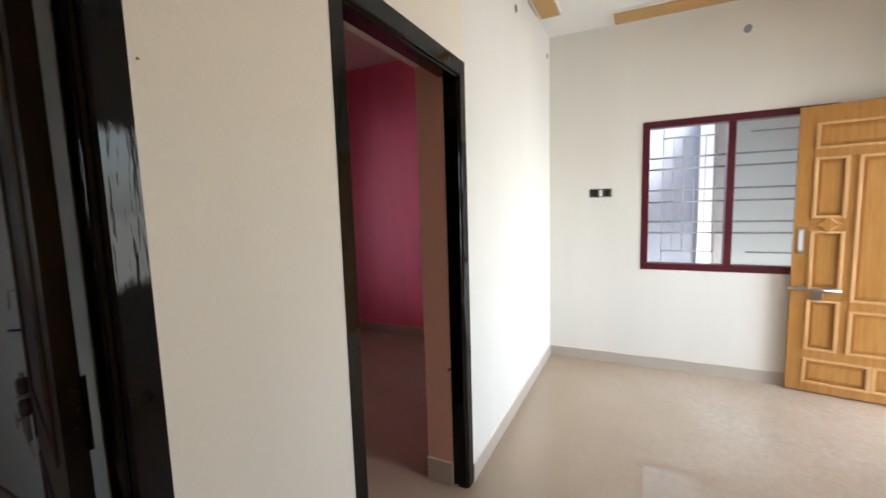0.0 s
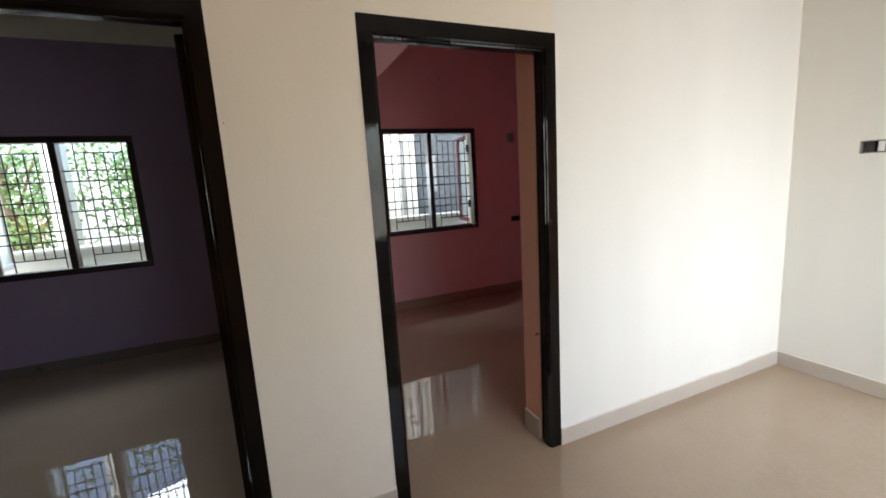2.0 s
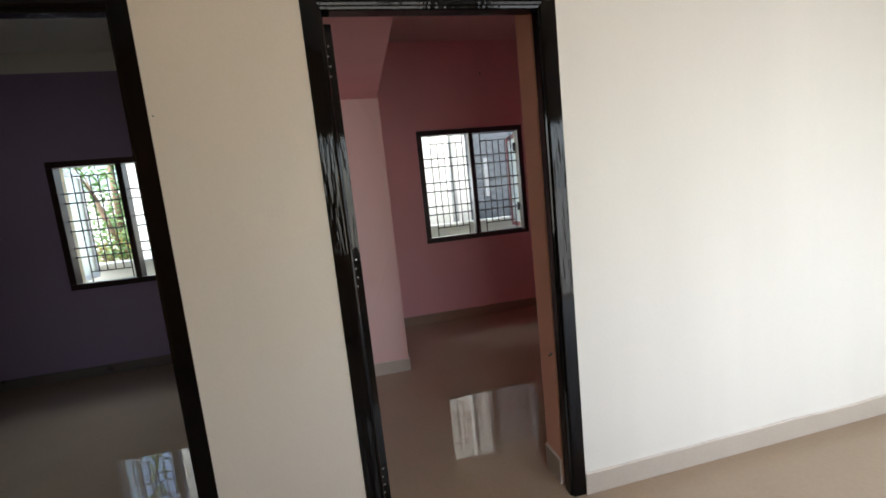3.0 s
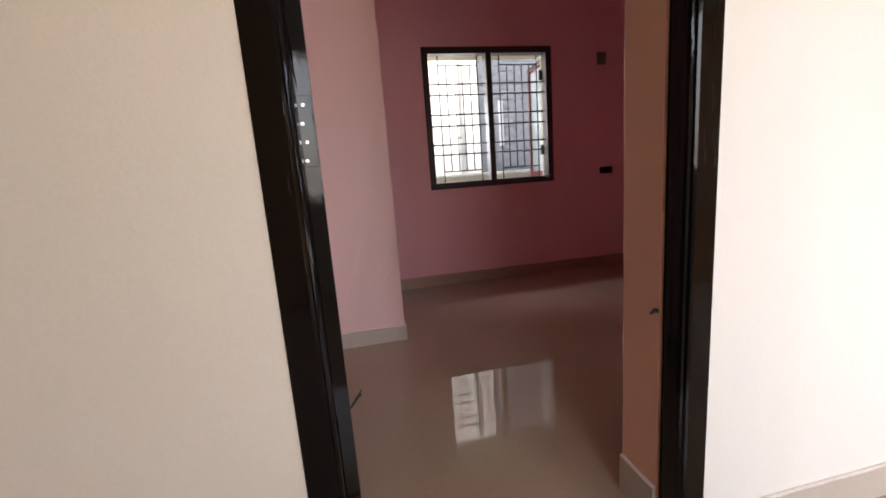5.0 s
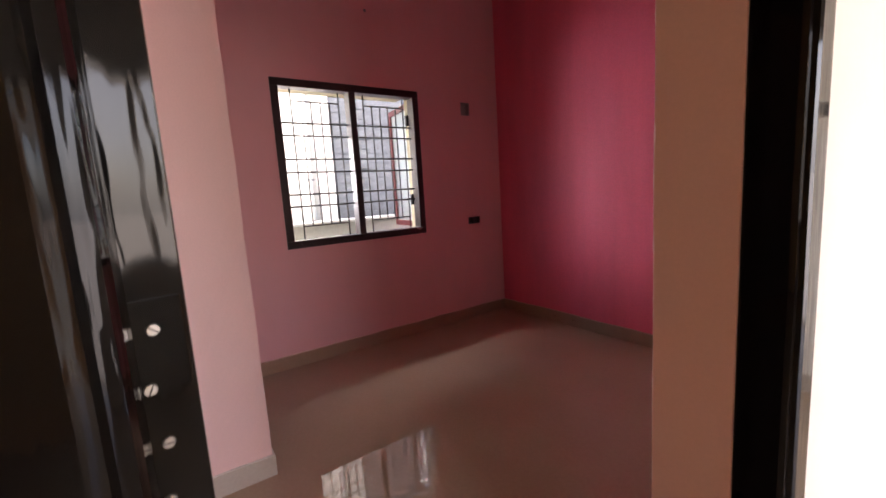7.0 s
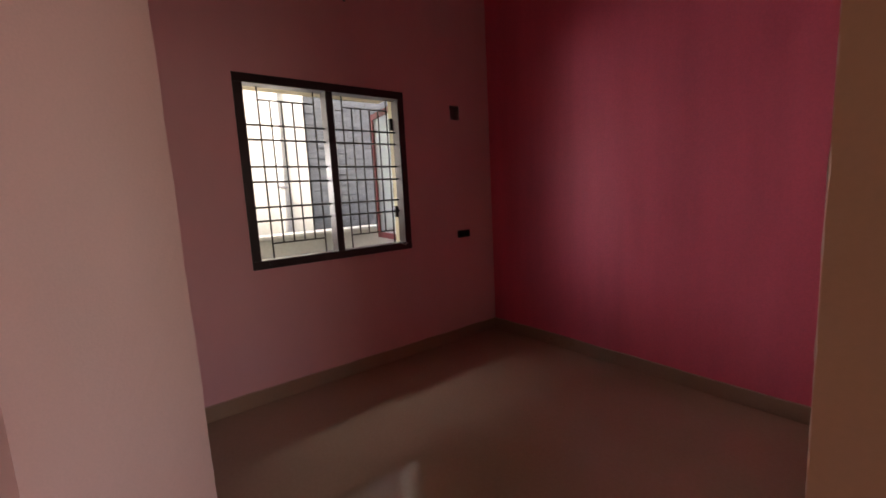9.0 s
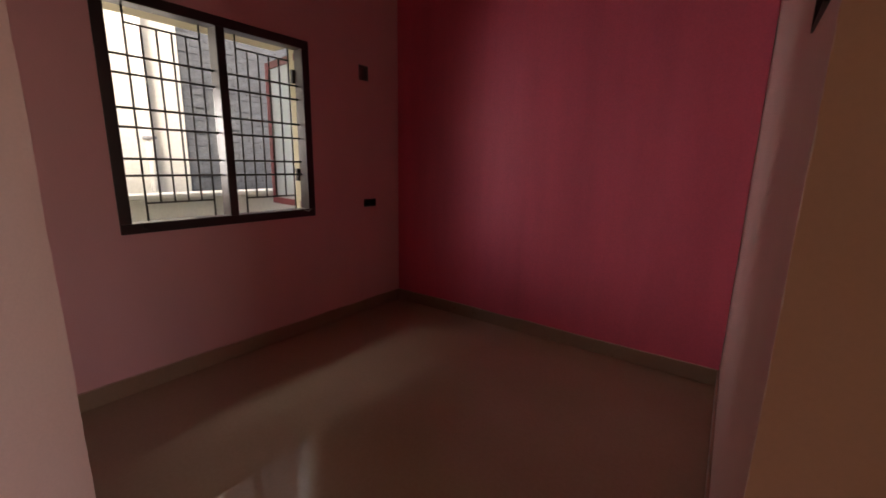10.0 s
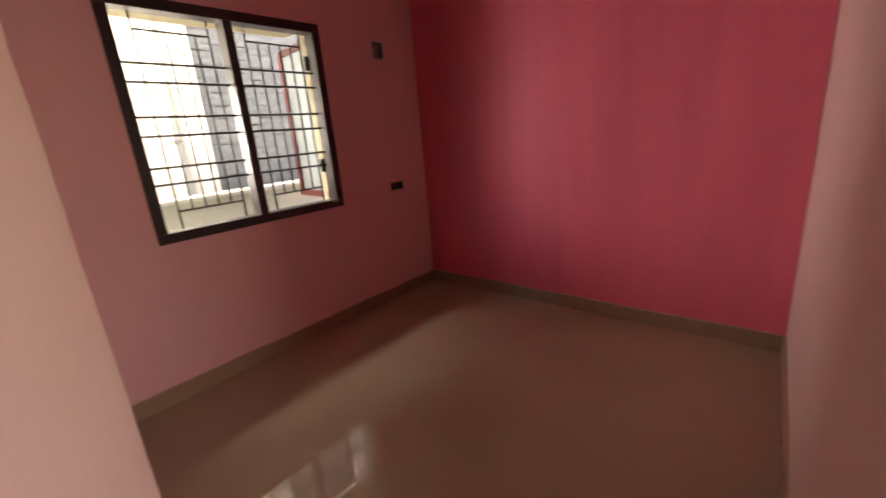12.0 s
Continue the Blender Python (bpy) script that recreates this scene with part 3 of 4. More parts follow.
def bedroom_leaf(m, s, label):
    """A leaf 0.79 m wide along local -x from its hinge edge at x = 0; s: side to which its thickness goes."""
    root = thing("bedroom_door", label, "door", m, group="bedroom doors")
    W, H, T = 0.79, 2.03, 0.034
    bm = bmesh.new()
    box(bm, -W, 0, min(0, s * T), max(0, s * T), 0.012, H, 0.002)
    part("slab", bm, DOOR_PAINT, root)
    # glossy painted hinge edge
    bm = bmesh.new()
    box(bm, 0.0, 0.002, min(0.001 * s, s * (T - 0.001)), max(0.001 * s, s * (T - 0.001)), 0.014, H - 0.002, 0.0006)
    part("hinge_edge", bm, EDGE_GLOSS, root)
    # raised mouldings on the face that shows
    f0, f1 = (-s * 0.006, 0) if s > 0 else (0, -s * 0.006)
    for z0, z1 in ((0.16, 0.78), (0.98, 1.88)):
        for i, (x0, x1) in enumerate(((-W + 0.10, -W + 0.118), (-0.118, -0.10), (-W + 0.16, -W + 0.172), (-0.172, -0.16))):
            bm = bmesh.new()
            box(bm, x0, x1, f0, f1, z0, z1, 0.002)
            part("moulding", bm, DOOR_PAINT, root)
        for z in (z0, z1):
            bm = bmesh.new()
            box(bm, -W + 0.118, -0.118, f0, f1, z - 0.009, z + 0.009, 0.002)
            part("moulding", bm, DOOR_PAINT, root)
    for z in (0.22, 1.105, 1.90):
        hinge(root, z, s, STEEL if s < 0 else EDGE_GLOSS)
    # sliding bolt, spindle pin and latch bracket near the free edge
    y = -s * 0.016
    xb = -W + 0.022
    bolt = new("sliding_bolt")
    bolt.parent = root
    tagged(bolt, "worn steel sliding bolt with a hasp")
    bm = bmesh.new()
    box(bm, -W + 0.004, -W + 0.040, min(0, -s * 0.004), max(0, -s * 0.004), 0.80, 1.00, 0.001)
    part("bolt_plate", bm, DOOR_PAINT, bolt)
    bm = bmesh.new()
    rod(bm, (xb, y, 0.79), (xb, y, 1.0), 0.0065, 12)
    part("bolt_rod", bm, STEEL, bolt)
    for z0, z1 in ((0.935, 0.985), (0.868, 0.922)):
        bm = bmesh.new()
        rod(bm, (xb, y, z0), (xb, y, z0 + 0.008), 0.010, 14, 0.0145)
        rod(bm, (xb, y, z0 + 0.008), (xb, y, z1 - 0.008), 0.0145, 14)
        rod(bm, (xb, y, z1 - 0.008), (xb, y, z1), 0.0145, 14, 0.009)
        part("sleeve", bm, DOOR_PAINT, bolt, "dark painted bolt sleeve")
        bm = bmesh.new()
        box(bm, xb - 0.008, xb + 0.008, min(0, y), max(0, y), (z0 + z1) / 2 - 0.012, (z0 + z1) / 2 + 0.012, 0.002)
        part("guide", bm, STEEL, bolt)
    bm = bmesh.new()
    rod(bm, (xb, y, 0.924), (xb, y, 0.932), 0.0155, 16)
    part("ring", bm, STEEL, bolt, "bright steel ring")
    bm = bmesh.new()
    rod(bm, (xb, y, 0.862), (xb - 0.004, y * 2.4, 0.858), 0.006, 10)
    box(bm, xb - 0.020, xb + 0.014, min(y * 2.2, y * 2.45), max(y * 2.2, y * 2.45), 0.838, 0.880, 0.003)
    part("hasp", bm, STEEL, bolt)
    bm = bmesh.new()
    for z0, z1, d0, d1 in ((0.862, 0.82, 1.7, 1.55), (0.82, 0.775, 1.55, 1.1), (0.775, 0.735, 1.1, 0.7)):
        rod(bm, (xb, y * d0, z0), (xb, y * d1, z1), 0.003, 8)
    part("cord", bm, LIP, bolt, "pale cord hanging from the hasp")
    bm = bmesh.new()
    rod(bm, (-W + 0.020, 0, 1.125), (-W + 0.018, -s * 0.030, 1.129), 0.003, 8)
    part("spindle_pin", bm, IRON, root, "dark iron pin")
    bm = bmesh.new()
    for a, b in (((0.0, 1.245), (0.018, 1.242)), ((0.018, 1.242), (0.020, 1.190))):
        rod(bm, (-W + 0.02, -s * a[0], a[1]), (-W + 0.02, -s * b[0], b[1]), 0.002, 8)
    part("latch_bracket", bm, STEEL, root, "thin bent steel bracket")
    if s < 0:
        # bent wire hook low on the face
        bm = bmesh.new()
        rod(bm, (-W + 0.065, 0.0, 0.065), (-W + 0.060, 0.040, 0.085), 0.004, 8)
        rod(bm, (-W + 0.060, 0.040, 0.085), (-W + 0.050, 0.078, 0.125), 0.004, 8, 0.007)
        for dz in (-0.008, 0.012):
            rod(bm, (-W + 0.050, 0.078, 0.125), (-W + 0.046, 0.096, 0.137 + dz), 0.0045, 8, 0.003)
        part("wire_hook", bm, IRON, root, "bent dark wire hook")
    return root


bedroom_leaf(pose(-1.030, 2.082, 0, 0, 0, 7.3), -1, "black gloss bedroom door standing open into the pink room")
bedroom_leaf(pose(-1.032, 1.367, 0, 0, 0, -15.0), 1, "black gloss bedroom door standing open into the navy room")


# ---- recesses for switch boxes ----
def recess(wall, lo, hi):
    """Cuts the box lo..hi out of a wall."""
    bm = bmesh.new()
    box(bm, lo[0], hi[0], lo[1], hi[1], lo[2], hi[2])
    cutter = link("cutter", bm, CEMENT)
    mod = wall.modifiers.new("cut", "BOOLEAN")
    mod.operation, mod.solver, mod.object = "DIFFERENCE", "EXACT", cutter
    bpy.context.view_layer.update()
    me = bpy.data.meshes.new_from_object(wall.evaluated_get(bpy.context.evaluated_depsgraph_get()))
    wall.modifiers.clear()
    wall.data = me
    bpy.data.objects.remove(cutter)


def switch_box(m, w, h, d, label, liner, modules=()):
    """An open metal box in the wall; local x along the wall, y into it, z up, from its centre on the wall face."""
    root = thing("switch_box", label, "switch box", m, group="empty wall boxes")
    t = 0.003
    for name, b in (("back", (-w / 2, w / 2, d - t, d, -h / 2, h / 2)), ("side", (-w / 2, -w / 2 + t, -0.001, d - t, -h / 2, h / 2)), ("side", (w / 2 - t, w / 2, -0.001, d - t, -h / 2, h / 2)),
                    ("side", (-w / 2 + t, w / 2 - t, -0.001, d - t, -h / 2, -h / 2 + t)), ("side", (-w / 2 + t, w / 2 - t, -0.001, d - t, h / 2 - t, h / 2))):
        bm = bmesh.new()
        box(bm, *b)
        part(name, bm, liner, root)
    for x0, x1, y0, mat in modules:
        bm = bmesh.new()
        box(bm, x0, x1, y0, d - t, -h / 2 + 0.008, h / 2 - 0.008, 0.001)
        part("module", bm, mat, root)
    return root


WALLS = {o.name: o for o in scene.objects if o.type == "MESH" and o.parent is None}
def box_in_wall(wall, axis, face, into, a, z, w, h, d, label, liner, modules=()):
    lo, hi = [0, 0, z - h / 2], [0, 0, z + h / 2]
    k, o = (1, 0) if axis == "x" else (0, 1)
    lo[k], hi[k] = a - w / 2, a + w / 2
    lo[o], hi[o] = sorted((face + into * (d + 0.001), face - into * 0.01))
    recess(WALLS[wall], lo, hi)
    rz = {("x", -1): 90, ("x", 1): -90, ("y", 1): 0, ("y", -1): 180}[(axis, into)]
    p = (face, a, z) if axis == "x" else (a, face, z)
    return switch_box(pose(*p, 0, 0, rz), w - 0.002, h - 0.002, d, label, liner, modules)


box_in_wall("wall_pink_window", "x", WX, -1, 4.53, 1.978, 0.10, 0.115, 0.05, "empty square lamp box in a pink wall", CEMENT)
box_in_wall("wall_pink_window", "x", WX, -1, 4.575, 0.945, 0.14, 0.065, 0.045, "black empty switch box in a pink wall", SOCKET,
            ((-0.012, 0.006, 0.012, SOCKET),))
box_in_wall("wall_west_end", "x", -1.161, 1, 3.045, 1.535, 0.17, 0.062, 0.05, "dark empty switch box in a pale pink wall", SOCKET)
box_in_wall("wall_north", "y", NY, 1, -0.487, 1.520, 0.185, 0.075, 0.045, "grey metal switch box with two dark holes", CEMENT,
            ((-0.066, -0.030, 0.012, SOCKET), (0.036, 0.068, 0.012, SOCKET), (-0.012, 0.014, 0.008, OUT_WHITE)))
box_in_wall("wall_navy_window", "x", BX, -1, 1.235, 1.935, 0.085, 0.055, 0.03, "empty lamp box in a navy wall", NAVY)
box_in_wall("wall_navy_window", "x", BX, -1, 1.275, 0.915, 0.145, 0.065, 0.045, "black empty switch box in a navy wall", SOCKET,
            ((-0.010, 0.008, 0.008, NAVY),))


def uneven_corners(ob, keep):
    """Breaks the upright edges that keep() picks into short, slightly wavy runs."""
    bm = bmesh.new()
    bm.from_mesh(ob.data)
    es = [e for e in bm.edges if abs(e.verts[0].co.z - e.verts[1].co.z) > 1.0 and keep(e.verts[0].co)]
    got = bmesh.ops.subdivide_edges(bm, edges=es, cuts=70, use_grid_fill=False)
    for v in got["geom_inner"]:
        if isinstance(v, bmesh.types.BMVert):
            z = v.co.z
            a = 0.0022 * noise.noise((v.co.x * 7, v.co.y * 7, z * 6)) + 0.0014 * noise.noise((3.0, v.co.y * 5, z * 25))
            v.co += Vector((a, a, 0))
    bmesh.ops.triangulate(bm, faces=[f for f in bm.faces if len(f.verts) > 12])
    bm.to_mesh(ob.data)
    bm.free()


uneven_corners(WALLS["wall_niche"], lambda c: c.x > NX - 0.1 and c.y > 2.3)


def plaster_ridge(x, y, z0, z1, seed, mat):
    """A lumpy, chipped plaster arris along an upright wall corner."""
    bm = bmesh.new()
    n, k = 170, 6
    rings = []
    for i in range(n + 1):
        z = z0 + (z1 - z0) * i / n
        r = max(0.0004, 0.0006 + 0.0014 * noise.noise((seed, 3.1, z * 9)) + 0.0014 * noise.noise((seed, 7.7, z * 38)))
        dx = 0.0012 * noise.noise((seed + 5, z * 6, 0.3))
        rings.append([bm.verts.new((x + dx + r * math.cos(2 * math.pi * q / k), y + dx + r * math.sin(2 * math.pi * q / k), z)) for q in range(k)])
    bm.faces.new(rings[0][::-1])
    bm.faces.new(rings[-1])
    for a, b in zip(rings, rings[1:]):
        for q in range(k):
            bm.faces.new((a[q], a[(q + 1) % k], b[(q + 1) % k], b[q]))
    structure("trim", bm, mat, "chipped uneven plaster edge on a wall corner", "trim")


plaster_ridge(-1.152, 2.860, 0.0, 2.95, 2.0, PINK_LIT)


def conduit_disc(m, r, stretch, label, mat, dark=None):
    """A round conduit end with a rim; a flat disc paints its shaded mouth. Local y into the wall."""
    dark = dark or SOCKET
    root = thing("conduit_end", label, "conduit", m, group="conduit ends")
    bm = bmesh.new()
    rod(bm, (0, -0.006, 0), (0, 0.004, 0), r, 16, r * 0.9)
    bmesh.ops.scale(bm, vec=(1, 1, stretch), verts=bm.verts[:])
    part("rim", bm, mat, root)
    bm = bmesh.new()
    rod(bm, (0, -0.0075, 0), (0, -0.005, 0), r * 0.68, 14)
    bmesh.ops.scale(bm, vec=(1, 1, stretch), verts=bm.verts[:])
    part("opening", bm, dark, root)
    return root


conduit_disc(pose(0.52, NY, 2.68, 0, 20, 0), 0.038, 1.2, "grey conduit end high on a cream wall", OUT_WHITE, OUT_GREY)
conduit_disc(pose(HX, 3.83, 2.72, 0, 0, 90), 0.016, 1.8, "dark conduit end high on a cream wall", CEMENT)
conduit_disc(pose(HX, 4.80, 2.715, 0, 0, 90), 0.012, 1.8, "dark conduit end near a wall corner", CEMENT)
conduit_disc(pose(WX, 3.587, 2.655, 0, 0, 90), 0.016, 1.1, "pale plugged conduit end above a window", PINK, OUT_GREY)
conduit_disc(pose(-0.712, 4.67, HALL_H, -90, 0, 0), 0.030, 0.8, "conduit hole in a white ceiling, painted as a dark disc", WHITE)

# wood-grain cornice boards under the hall ceiling
def cornice(x0, x1, y0, y1):
    root = thing("cornice_board", "wood-grain cornice board under a white ceiling", "cornice", pose(0, 0, 0), group="cornice boards")
    bm = bmesh.new()
    box(bm, x0, x1, y0, y1, HALL_H - 0.035, HALL_H, 0.004)
    part("board", bm, CORNICE, root)
    lx = x1 - x0 > y1 - y0
    for i in (0, 1):
        bm = bmesh.new()
        if lx:
            y = y0 - 0.012 if i == 0 else y1
            box(bm, x0, x1, y, y + 0.012, HALL_H - 0.024, HALL_H, 0.002)
        else:
            x = x0 - 0.012 if i == 0 else x1
            box(bm, x, x + 0.012, y0, y1, HALL_H - 0.024, HALL_H, 0.002)
        part("edge_bead", bm, WHITE, root, "white bead")


cornice(-0.38, 1.60, 4.63, 4.83)
cornice(-0.885, -0.745, 0.2, 4.42)


# ---- main door leaf ----
def main_door(m):
    """Local x from the free edge to the hinge, y away from the hall, z up."""
    root = thing("main_door", "varnished teak panelled main door standing open", "door", m)
    W, H, T = 1.0, 2.06, 0.046
    bm = bmesh.new()
    box(bm, 0, W, 0.016, T, 0.012, H, 0.002)
    part("slab", bm, TEAK, root)

    def bar(name, x0, x1, z0, z1):
        bm = bmesh.new()
        box(bm, x0, x1, 0.0, 0.016, z0, z1, 0.002)
        part(name, bm, TEAK, root)

    A0, A1, C0 = 0.088, 0.270, 0.312      # stile, side panels, middle panels
    for x0, x1 in ((0, A0), (W - A0, W)):
        bar("stile", x0, x1, 0.012, H)
    for z0, z1 in ((0.012, 0.075), (0.262, 0.325), (1.71, 1.765), (1.945, H)):
        bar("rail", A0, W - A0, z0, z1)
    for x0, x1 in ((A1, C0), (W - C0, W - A1)):
        bar("mullion", x0, x1, 0.325, 1.71)
    for x0, x1 in ((A0, A1), (W - A1, W - A0)):
        for z0, z1 in ((0.70, 0.775), (1.195, 1.285)):
            bar("rail", x0, x1, z0, z1)
        # carved lozenge on the upper cross rail
        bm = bmesh.new()
        c, hw, hh = (x0 + x1) / 2, (x1 - x0) / 2 - 0.004, 0.075
        rim = [bm.verts.new((c + dx * hw, 0.0, 1.24 + dz * hh)) for dx, dz in ((-1, 0), (-0.45, -0.35), (0, -1), (0.45, -0.35), (1, 0), (0.45, 0.35), (0, 1), (-0.45, 0.35))]
        top = [bm.verts.new((c + (v.co.x - c) * 0.7, -0.012, 1.24 + (v.co.z - 1.24) * 0.7)) for v in rim]
        back = [bm.verts.new((v.co.x, 0.016, v.co.z)) for v in rim]
        bm.faces.new(top)
        for q in range(8):
            bm.faces.new((rim[q], rim[(q + 1) % 8], top[(q + 1) % 8], top[q]))
            bm.faces.new((back[q], back[(q + 1) % 8], rim[(q + 1) % 8], rim[q]))
        part("lozenge", bm, TEAK, root, "carved lozenge moulding")
    bar("rail", C0, W - C0, 0.64, 0.70)

    def panel(x0, x1, z0, z1):
        """A raised panel with a sloping moulding round it."""
        g = 0.012
        bm = bmesh.new()
        a = [bm.verts.new((x, 0.016, z)) for x, z in ((x0 + g, z0 + g), (x1 - g, z0 + g), (x1 - g, z1 - g), (x0 + g, z1 - g))]
        e = 0.045
        b = [bm.verts.new((x, 0.004, z)) for x, z in ((x0 + e, z0 + e), (x1 - e, z0 + e), (x1 - e, z1 - e), (x0 + e, z1 - e))]
        bm.faces.new(b)
        for i in range(4):
            bm.faces.new((a[i], a[(i + 1) % 4], b[(i + 1) % 4], b[i]))
        part("panel", bm, TEAK, root)
        for q in ((x0, x0 + 0.024, z0, z1), (x1 - 0.024, x1, z0, z1), (x0 + 0.02, x1 - 0.02, z0, z0 + 0.018), (x0 + 0.02, x1 - 0.02, z1 - 0.018, z1)):
            bm = bmesh.new()
            box(bm, q[0], q[1], -0.012, 0.008, q[2], q[3], 0.006)
            part("moulding", bm, TEAK_HIGHLIGHT, root)

    for x0, x1 in ((A0, A1), (W - A1, W - A0)):
        for z0, z1 in ((0.325, 0.70), (0.775, 1.195), (1.285, 1.71)):
            panel(x0, x1, z0, z1)
    panel(C0, W - C0, 0.70, 1.71)
    panel(C0, W - C0, 0.325, 0.64)
    for x0, x1 in ((A0, 0.45), (0.45, W - A0)):
        panel(x0, x1, 0.075, 0.262)
    panel(A0, W - A0, 1.765, 1.945)
    bm = bmesh.new()
    box(bm, 0.022, 0.060, -0.004, 0.0, 1.03, 1.22, 0.001)
    lock = part("lock_plate", bm, STEEL, root, "bright steel lock plate")
    bm = bmesh.new()
    box(bm, 0.030, 0.052, -0.0052, -0.004, 1.05, 1.20)
    part("paper_cover", bm, OUT_WHITE, lock)
    aldrop = new("sliding_bolt")
    aldrop.parent = root
    tagged(aldrop, "steel sliding bolt with a hasp")
    bm = bmesh.new()
    rod(bm, (-0.02, -0.018, 0.775), (0.27, -0.018, 0.775), 0.009, 10)
    part("bolt_rod", bm, STEEL, aldrop)
    for x in (0.04, 0.20):
        bm = bmesh.new()
        box(bm, x, x + 0.035, -0.026, 0.0, 0.755, 0.795, 0.003)
        part("guide", bm, STEEL, aldrop)
    bm = bmesh.new()
    box(bm, 0.115, 0.175, -0.030, -0.022, 0.70, 0.79, 0.003)
    part("hasp", bm, STEEL, aldrop)
    for z in (0.25, 1.05, 1.85):
        bm = bmesh.new()
        rod(bm, (W + 0.004, 0.0, z - 0.05), (W + 0.004, 0.0, z + 0.05), 0.006, 10)
        part("hinge", bm, STEEL, root)
    return root


main_door(pose(0.838, 4.835, 0, 0, 0, -9.0))

# small nail in the cream wall between the doors
bm = bmesh.new()
rod(bm, (HX - 0.004, 1.490, 1.714), (HX + 0.003, 1.490, 1.713), 0.0014, 8)
rod(bm, (HX + 0.003, 1.490, 1.713), (HX + 0.0042, 1.490, 1.713), 0.0024, 8)
tagged(link("nail", bm, IRON), "small dark nail in a cream wall", "nail")

# keeper pin on the lock-side jamb and an electric wire end by the hinge-side jamb
bm = bmesh.new()
rod(bm, (-1.006, 2.851, 0.63), (-1.006, 2.842, 0.632), 0.006, 10)
rod(bm, (-1.006, 2.842, 0.632), (-1.012, 2.835, 0.622), 0.005, 10, 0.003)
tagged(link("keeper_pin", bm, IRON), "small dark iron keeper pin on a door jamb", "pin")

# ---- outdoors ----
def window_box(x, y0, y1, z0, z1, out, up, mat, label):
    """A projecting sunshade slab and sill outside a west window."""
    root = thing("window_surround", label, "window surround", pose(0, 0, 0), kind="structure")
    g, t = 0.05, 0.08
    for name, b in (("hood", (x - out, x, y0 - 0.15, y1 + 0.15, z1 + up, z1 + up + t)), ("sill", (x - 0.16, x, y0 - g - t, y1 + g + t, z0 - t, z0))):
        bm = bmesh.new()
        box(bm, *b, 0.006)
        part(name, bm, mat, root)


window_box(WX - 0.23, *PW, 0.42, 0.06, OUT_CREAM, "cream plaster surround outside the pink room window")
window_box(BX - 0.23, *BW, 0.20, 0.10, OUT_WHITE, "white plaster surround outside the navy room window")

# neighbouring house beyond the side passage
nb = thing("neighbour_house", "white plastered house with a bare grey brick wall", "house", pose(-5.25, 3.6, -0.45))
bm = bmesh.new()
box(bm, -4.0, 0.0, -1.1, 0.165, 0, 3.40)
part("wall", bm, OFF_WHITE, nb, "white plastered wall")
bm = bmesh.new()
box(bm, -4.0, -0.03, 0.165, 2.6, 0, 3.40)
bw_wall = part("block_wall", bm, MORTAR, nb, "bare grey brick wall")
bm = bmesh.new()
box(bm, -4.1, 0.03, -1.2, 2.7, 3.40, 3.46, 0.01)
part("roof", bm, OFF_WHITE, nb)
bm = bmesh.new()
rod(bm, (0.045, -0.13, 0.0), (0.045, -0.13, 3.4), 0.032, 12)
pipe = part("drain_pipe", bm, OFF_WHITE, nb, "white plastic drain pipe")
for z in (0.9, 1.9, 2.9):
    bm = bmesh.new()
    box(bm, 0.0, 0.082, -0.168, -0.092, z - 0.012, z + 0.012, 0.003)
    part("pipe_clamp", bm, OUT_GREY, pipe)
# strip added in place of a bright slot between two stretches of bare bricks
bm = bmesh.new()
box(bm, -0.03, -0.008, 0.435, 0.495, 1.78, 2.34, 0.004)
part("slot_strip", bm, OUT_GREY, nb, "narrow strip drawn for a bright slot")
shades = []
for k in range(6):
    rng = random.Random(20 + k)
    bm = bmesh.new()
    L = 0.222 if k < 3 else 0.105
    box(bm, 0.0, 0.006 + 0.002 * (k % 3), 0.0, L, 0.0, 0.0505, 0.002)
    for v in bm.verts:
        v.co += Vector((rng.uniform(-0.001, 0.002) if v.co.x > 0.004 else 0.0, rng.uniform(-0.003, 0.003), rng.uniform(-0.004, 0.004)))
    me = bpy.data.meshes.new("brick")
    bm.to_mesh(me)
    bm.free()
    me.materials.append(BLOCK)
    shades.append(me)
rng = random.Random(4)
upper = bmesh.new()
for r in range(41):
    row = [0.17 + 0.23 * i + (0.113 if r % 2 else 0.0) for i in range(9)]
    kinds = [rng.randrange(3) for _ in row]
    if r % 2:
        row, kinds = [0.17] + row, [3 + rng.randrange(3)] + kinds
    z = 1.07 + r * 0.056
    for y, k in zip(row, kinds):
        if 0.22 < y < 0.49 and 1.74 < z < 2.34 and y + (0.222 if k < 3 else 0.105) > 0.43:
            continue
        spot = Vector((-0.03, y, z + rng.uniform(-0.004, 0.004)))
        if r < 31:
            ob = new("brick", shades[k])
            ob.parent, ob.location = bw_wall, spot
        else:
            box(upper, spot.x, spot.x + 0.008, y, y + (0.222 if k < 3 else 0.105), spot.z, spot.z + 0.0505)
tagged(part("upper_bricks", upper, BLOCK, bw_wall), kind="stuff")

# low white boundary wall
# unseen pavement, kept dark so that little light bounces up to the windows
bm = bmesh.new()
box(bm, -4.90, -4.08, -9.0, 9.0, -0.45, -0.40)
structure("pavement", bm, DARK_CEMENT, "unseen cement passage, dark to keep light bounce low", "pavement")
bm = bmesh.new()
box(bm, -5.02, -4.90, -9.0, 9.0, -0.45, 0.97, 0.01)
box(bm, -5.10, -4.87, -9.0, 9.0, 0.97, 1.01, 0.008)
tagged(link("boundary_wall", bm, OFF_WHITE), "low white plastered boundary wall", "wall", kind="structure")


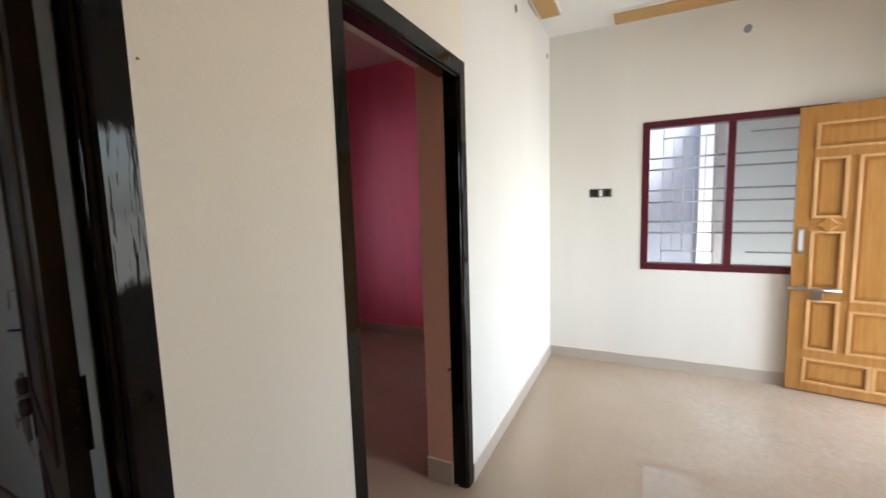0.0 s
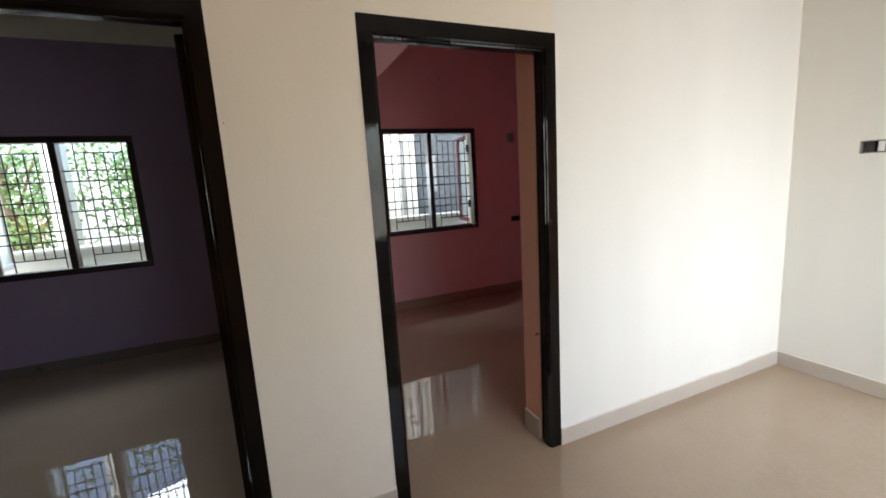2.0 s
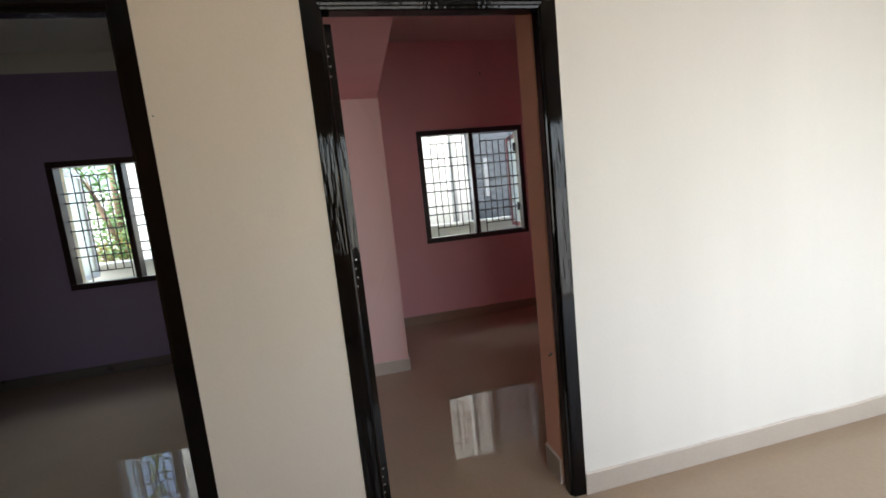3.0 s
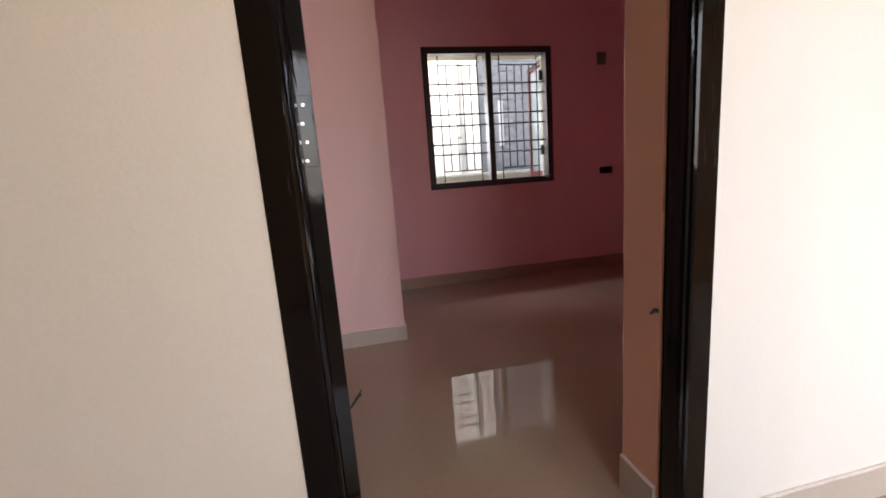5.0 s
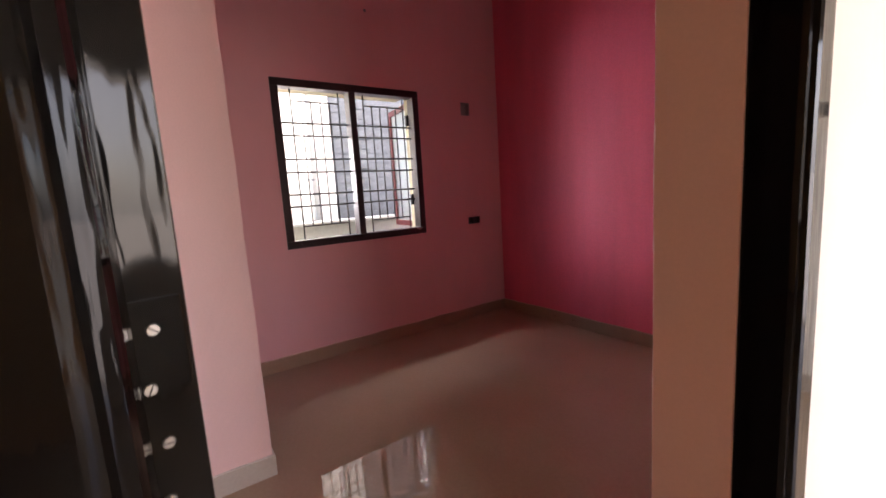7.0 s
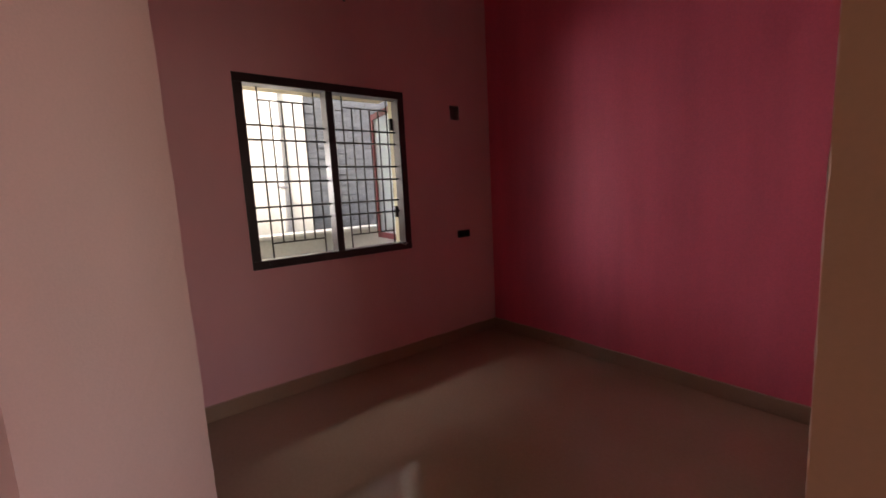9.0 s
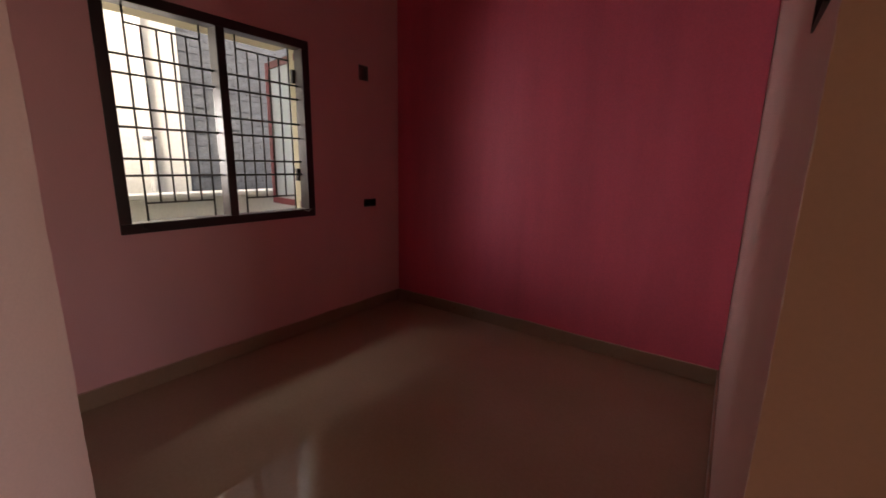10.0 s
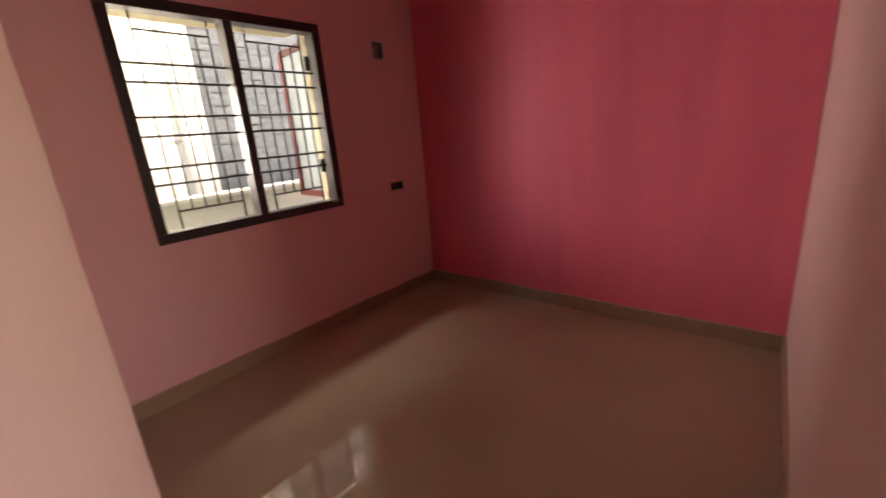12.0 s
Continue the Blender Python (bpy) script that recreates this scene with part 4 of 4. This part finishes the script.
def tree(name, label, base, height, spread, n, leaf, seed, mat, trunk_r=0.05, lean=(0, 0)):
    """A tapered, forked trunk with limbs and a ragged crown of single leaves."""
    rng = random.Random(seed)
    root = thing(name, label, "tree" if height > 2 else "shrub", Matrix.Translation(base), group="garden plants")
    top = Vector((lean[0], lean[1], height * 0.7))
    bm = bmesh.new()
    rod(bm, (0, 0, 0), top * 0.5, trunk_r, 8, trunk_r * 0.75)
    rod(bm, top * 0.5, top, trunk_r * 0.75, 8, trunk_r * 0.45)
    part("trunk", bm, BARK, root)
    tips = []
    bm = bmesh.new()
    for i in range(9):
        a = rng.uniform(0, 2 * math.pi)
        s = top * rng.uniform(0.25, 1.0)
        e = s + Vector((math.cos(a) * spread * rng.uniform(0.4, 1), math.sin(a) * spread * rng.uniform(0.4, 1), height * rng.uniform(0.05, 0.35)))
        rod(bm, s, e, trunk_r * 0.4, 6, trunk_r * 0.12)
        tips += [s.lerp(e, f) for f in (0.45, 0.7, 1.0)]
    part("limb", bm, BARK, root)
    vs, fs = [], []
    for i in range(n):
        c = rng.choice(tips) + Vector([rng.gauss(0, spread * 0.22) for _ in range(3)])
        q = Euler((rng.uniform(-1.2, 1.2), rng.uniform(-0.9, 0.9), rng.uniform(0, 6.3))).to_matrix()
        L = leaf * rng.uniform(0.6, 1.3)
        k = len(vs)
        for p in ((0, -L * 0.5, 0), (L * 0.22, -L * 0.1, L * 0.05), (L * 0.15, L * 0.3, 0), (0, L * 0.5, -L * 0.08), (-L * 0.15, L * 0.3, 0), (-L * 0.22, -L * 0.1, L * 0.05)):
            vs.append(c + q @ Vector(p))
        fs.append((k, k + 1, k + 2, k + 3, k + 4, k + 5))
    me = bpy.data.meshes.new("crown")
    me.from_pydata([tuple(v) for v in vs], [], fs)
    me.materials.append(mat)
    cr = new("crown", me)
    cr.parent = root
    return root


tree("garden_tree", "leafy green tree behind a low white wall", (-6.6, -0.15, -0.45), 3.2, 0.85, 2600, 0.085, 3, LEAF, 0.05, (0.0, 0.2))
tree("garden_tree", "leafy green tree with a bare leaning trunk", (-6.4, -0.95, -0.45), 3.6, 0.75, 1100, 0.09, 5, LEAF, 0.055, (-0.1, -0.75))
tree("garden_shrub", "bushy green shrub behind a low white wall", (-6.0, 0.35, -0.45), 2.1, 0.55, 1900, 0.07, 7, LEAF, 0.03)
tree("garden_shrub", "dry brown shrub behind a low white wall", (-6.1, -1.25, -0.45), 1.9, 0.5, 1000, 0.075, 9, DRY_LEAF, 0.03)
tree("garden_tree", "tall green tree at the back of a garden", (-9.0, -2.6, -0.45), 4.6, 1.4, 2200, 0.12, 11, LEAF, 0.10)
pillar = thing("garden_pillar", "white plastered square pillar behind a low wall", "pillar", pose(-5.75, -0.68, -0.45))
bm = bmesh.new()
box(bm, -0.10, 0.10, -0.10, 0.10, 0.0, 3.2, 0.01)
part("shaft", bm, OFF_WHITE, pillar)
bm = bmesh.new()
box(bm, -0.14, 0.14, -0.14, 0.14, 3.2, 3.28, 0.01)
part("cap", bm, OFF_WHITE, pillar)
bm = bmesh.new()
box(bm, -10.6, -10.4, -9.0, 2.2, -0.45, 2.3, 0.01)
tagged(link("garden_wall", bm, OFF_WHITE), "white plastered wall behind the garden", "wall", kind="structure")

# pale house across the lane north of the hall window
nh = thing("lane_house", "pale grey plastered house across a narrow lane", "house", pose(0.3, 7.4, -0.45))
bm = bmesh.new()
box(bm, -2.2, 0.35, 0, 3.0, 0, 4.2)
part("wall", bm, OUT_GREY, nh, "pale grey plastered wall")
bm = bmesh.new()
box(bm, 0.35, 3.0, 0.12, 3.0, 0, 4.2)
part("side_wall", bm, CEMENT, nh, "grey cement wall")
bm = bmesh.new()
box(bm, 0.20, 0.35, -0.06, 0.0, 0, 4.2, 0.005)
part("pilaster", bm, OUT_WHITE, nh)
bm = bmesh.new()
box(bm, -2.3, 3.1, -0.2, 3.1, 4.2, 4.32, 0.01)
part("roof", bm, CEMENT, nh, "flat grey concrete roof slab")
# slab above the view, added to keep sun off the cement wall
bm = bmesh.new()
box(bm, 0.36, 3.0, -1.15, 0.12, 3.30, 3.40, 0.01)
part("sunshade", bm, CEMENT, nh, "unseen concrete slab added to shade the cement wall")
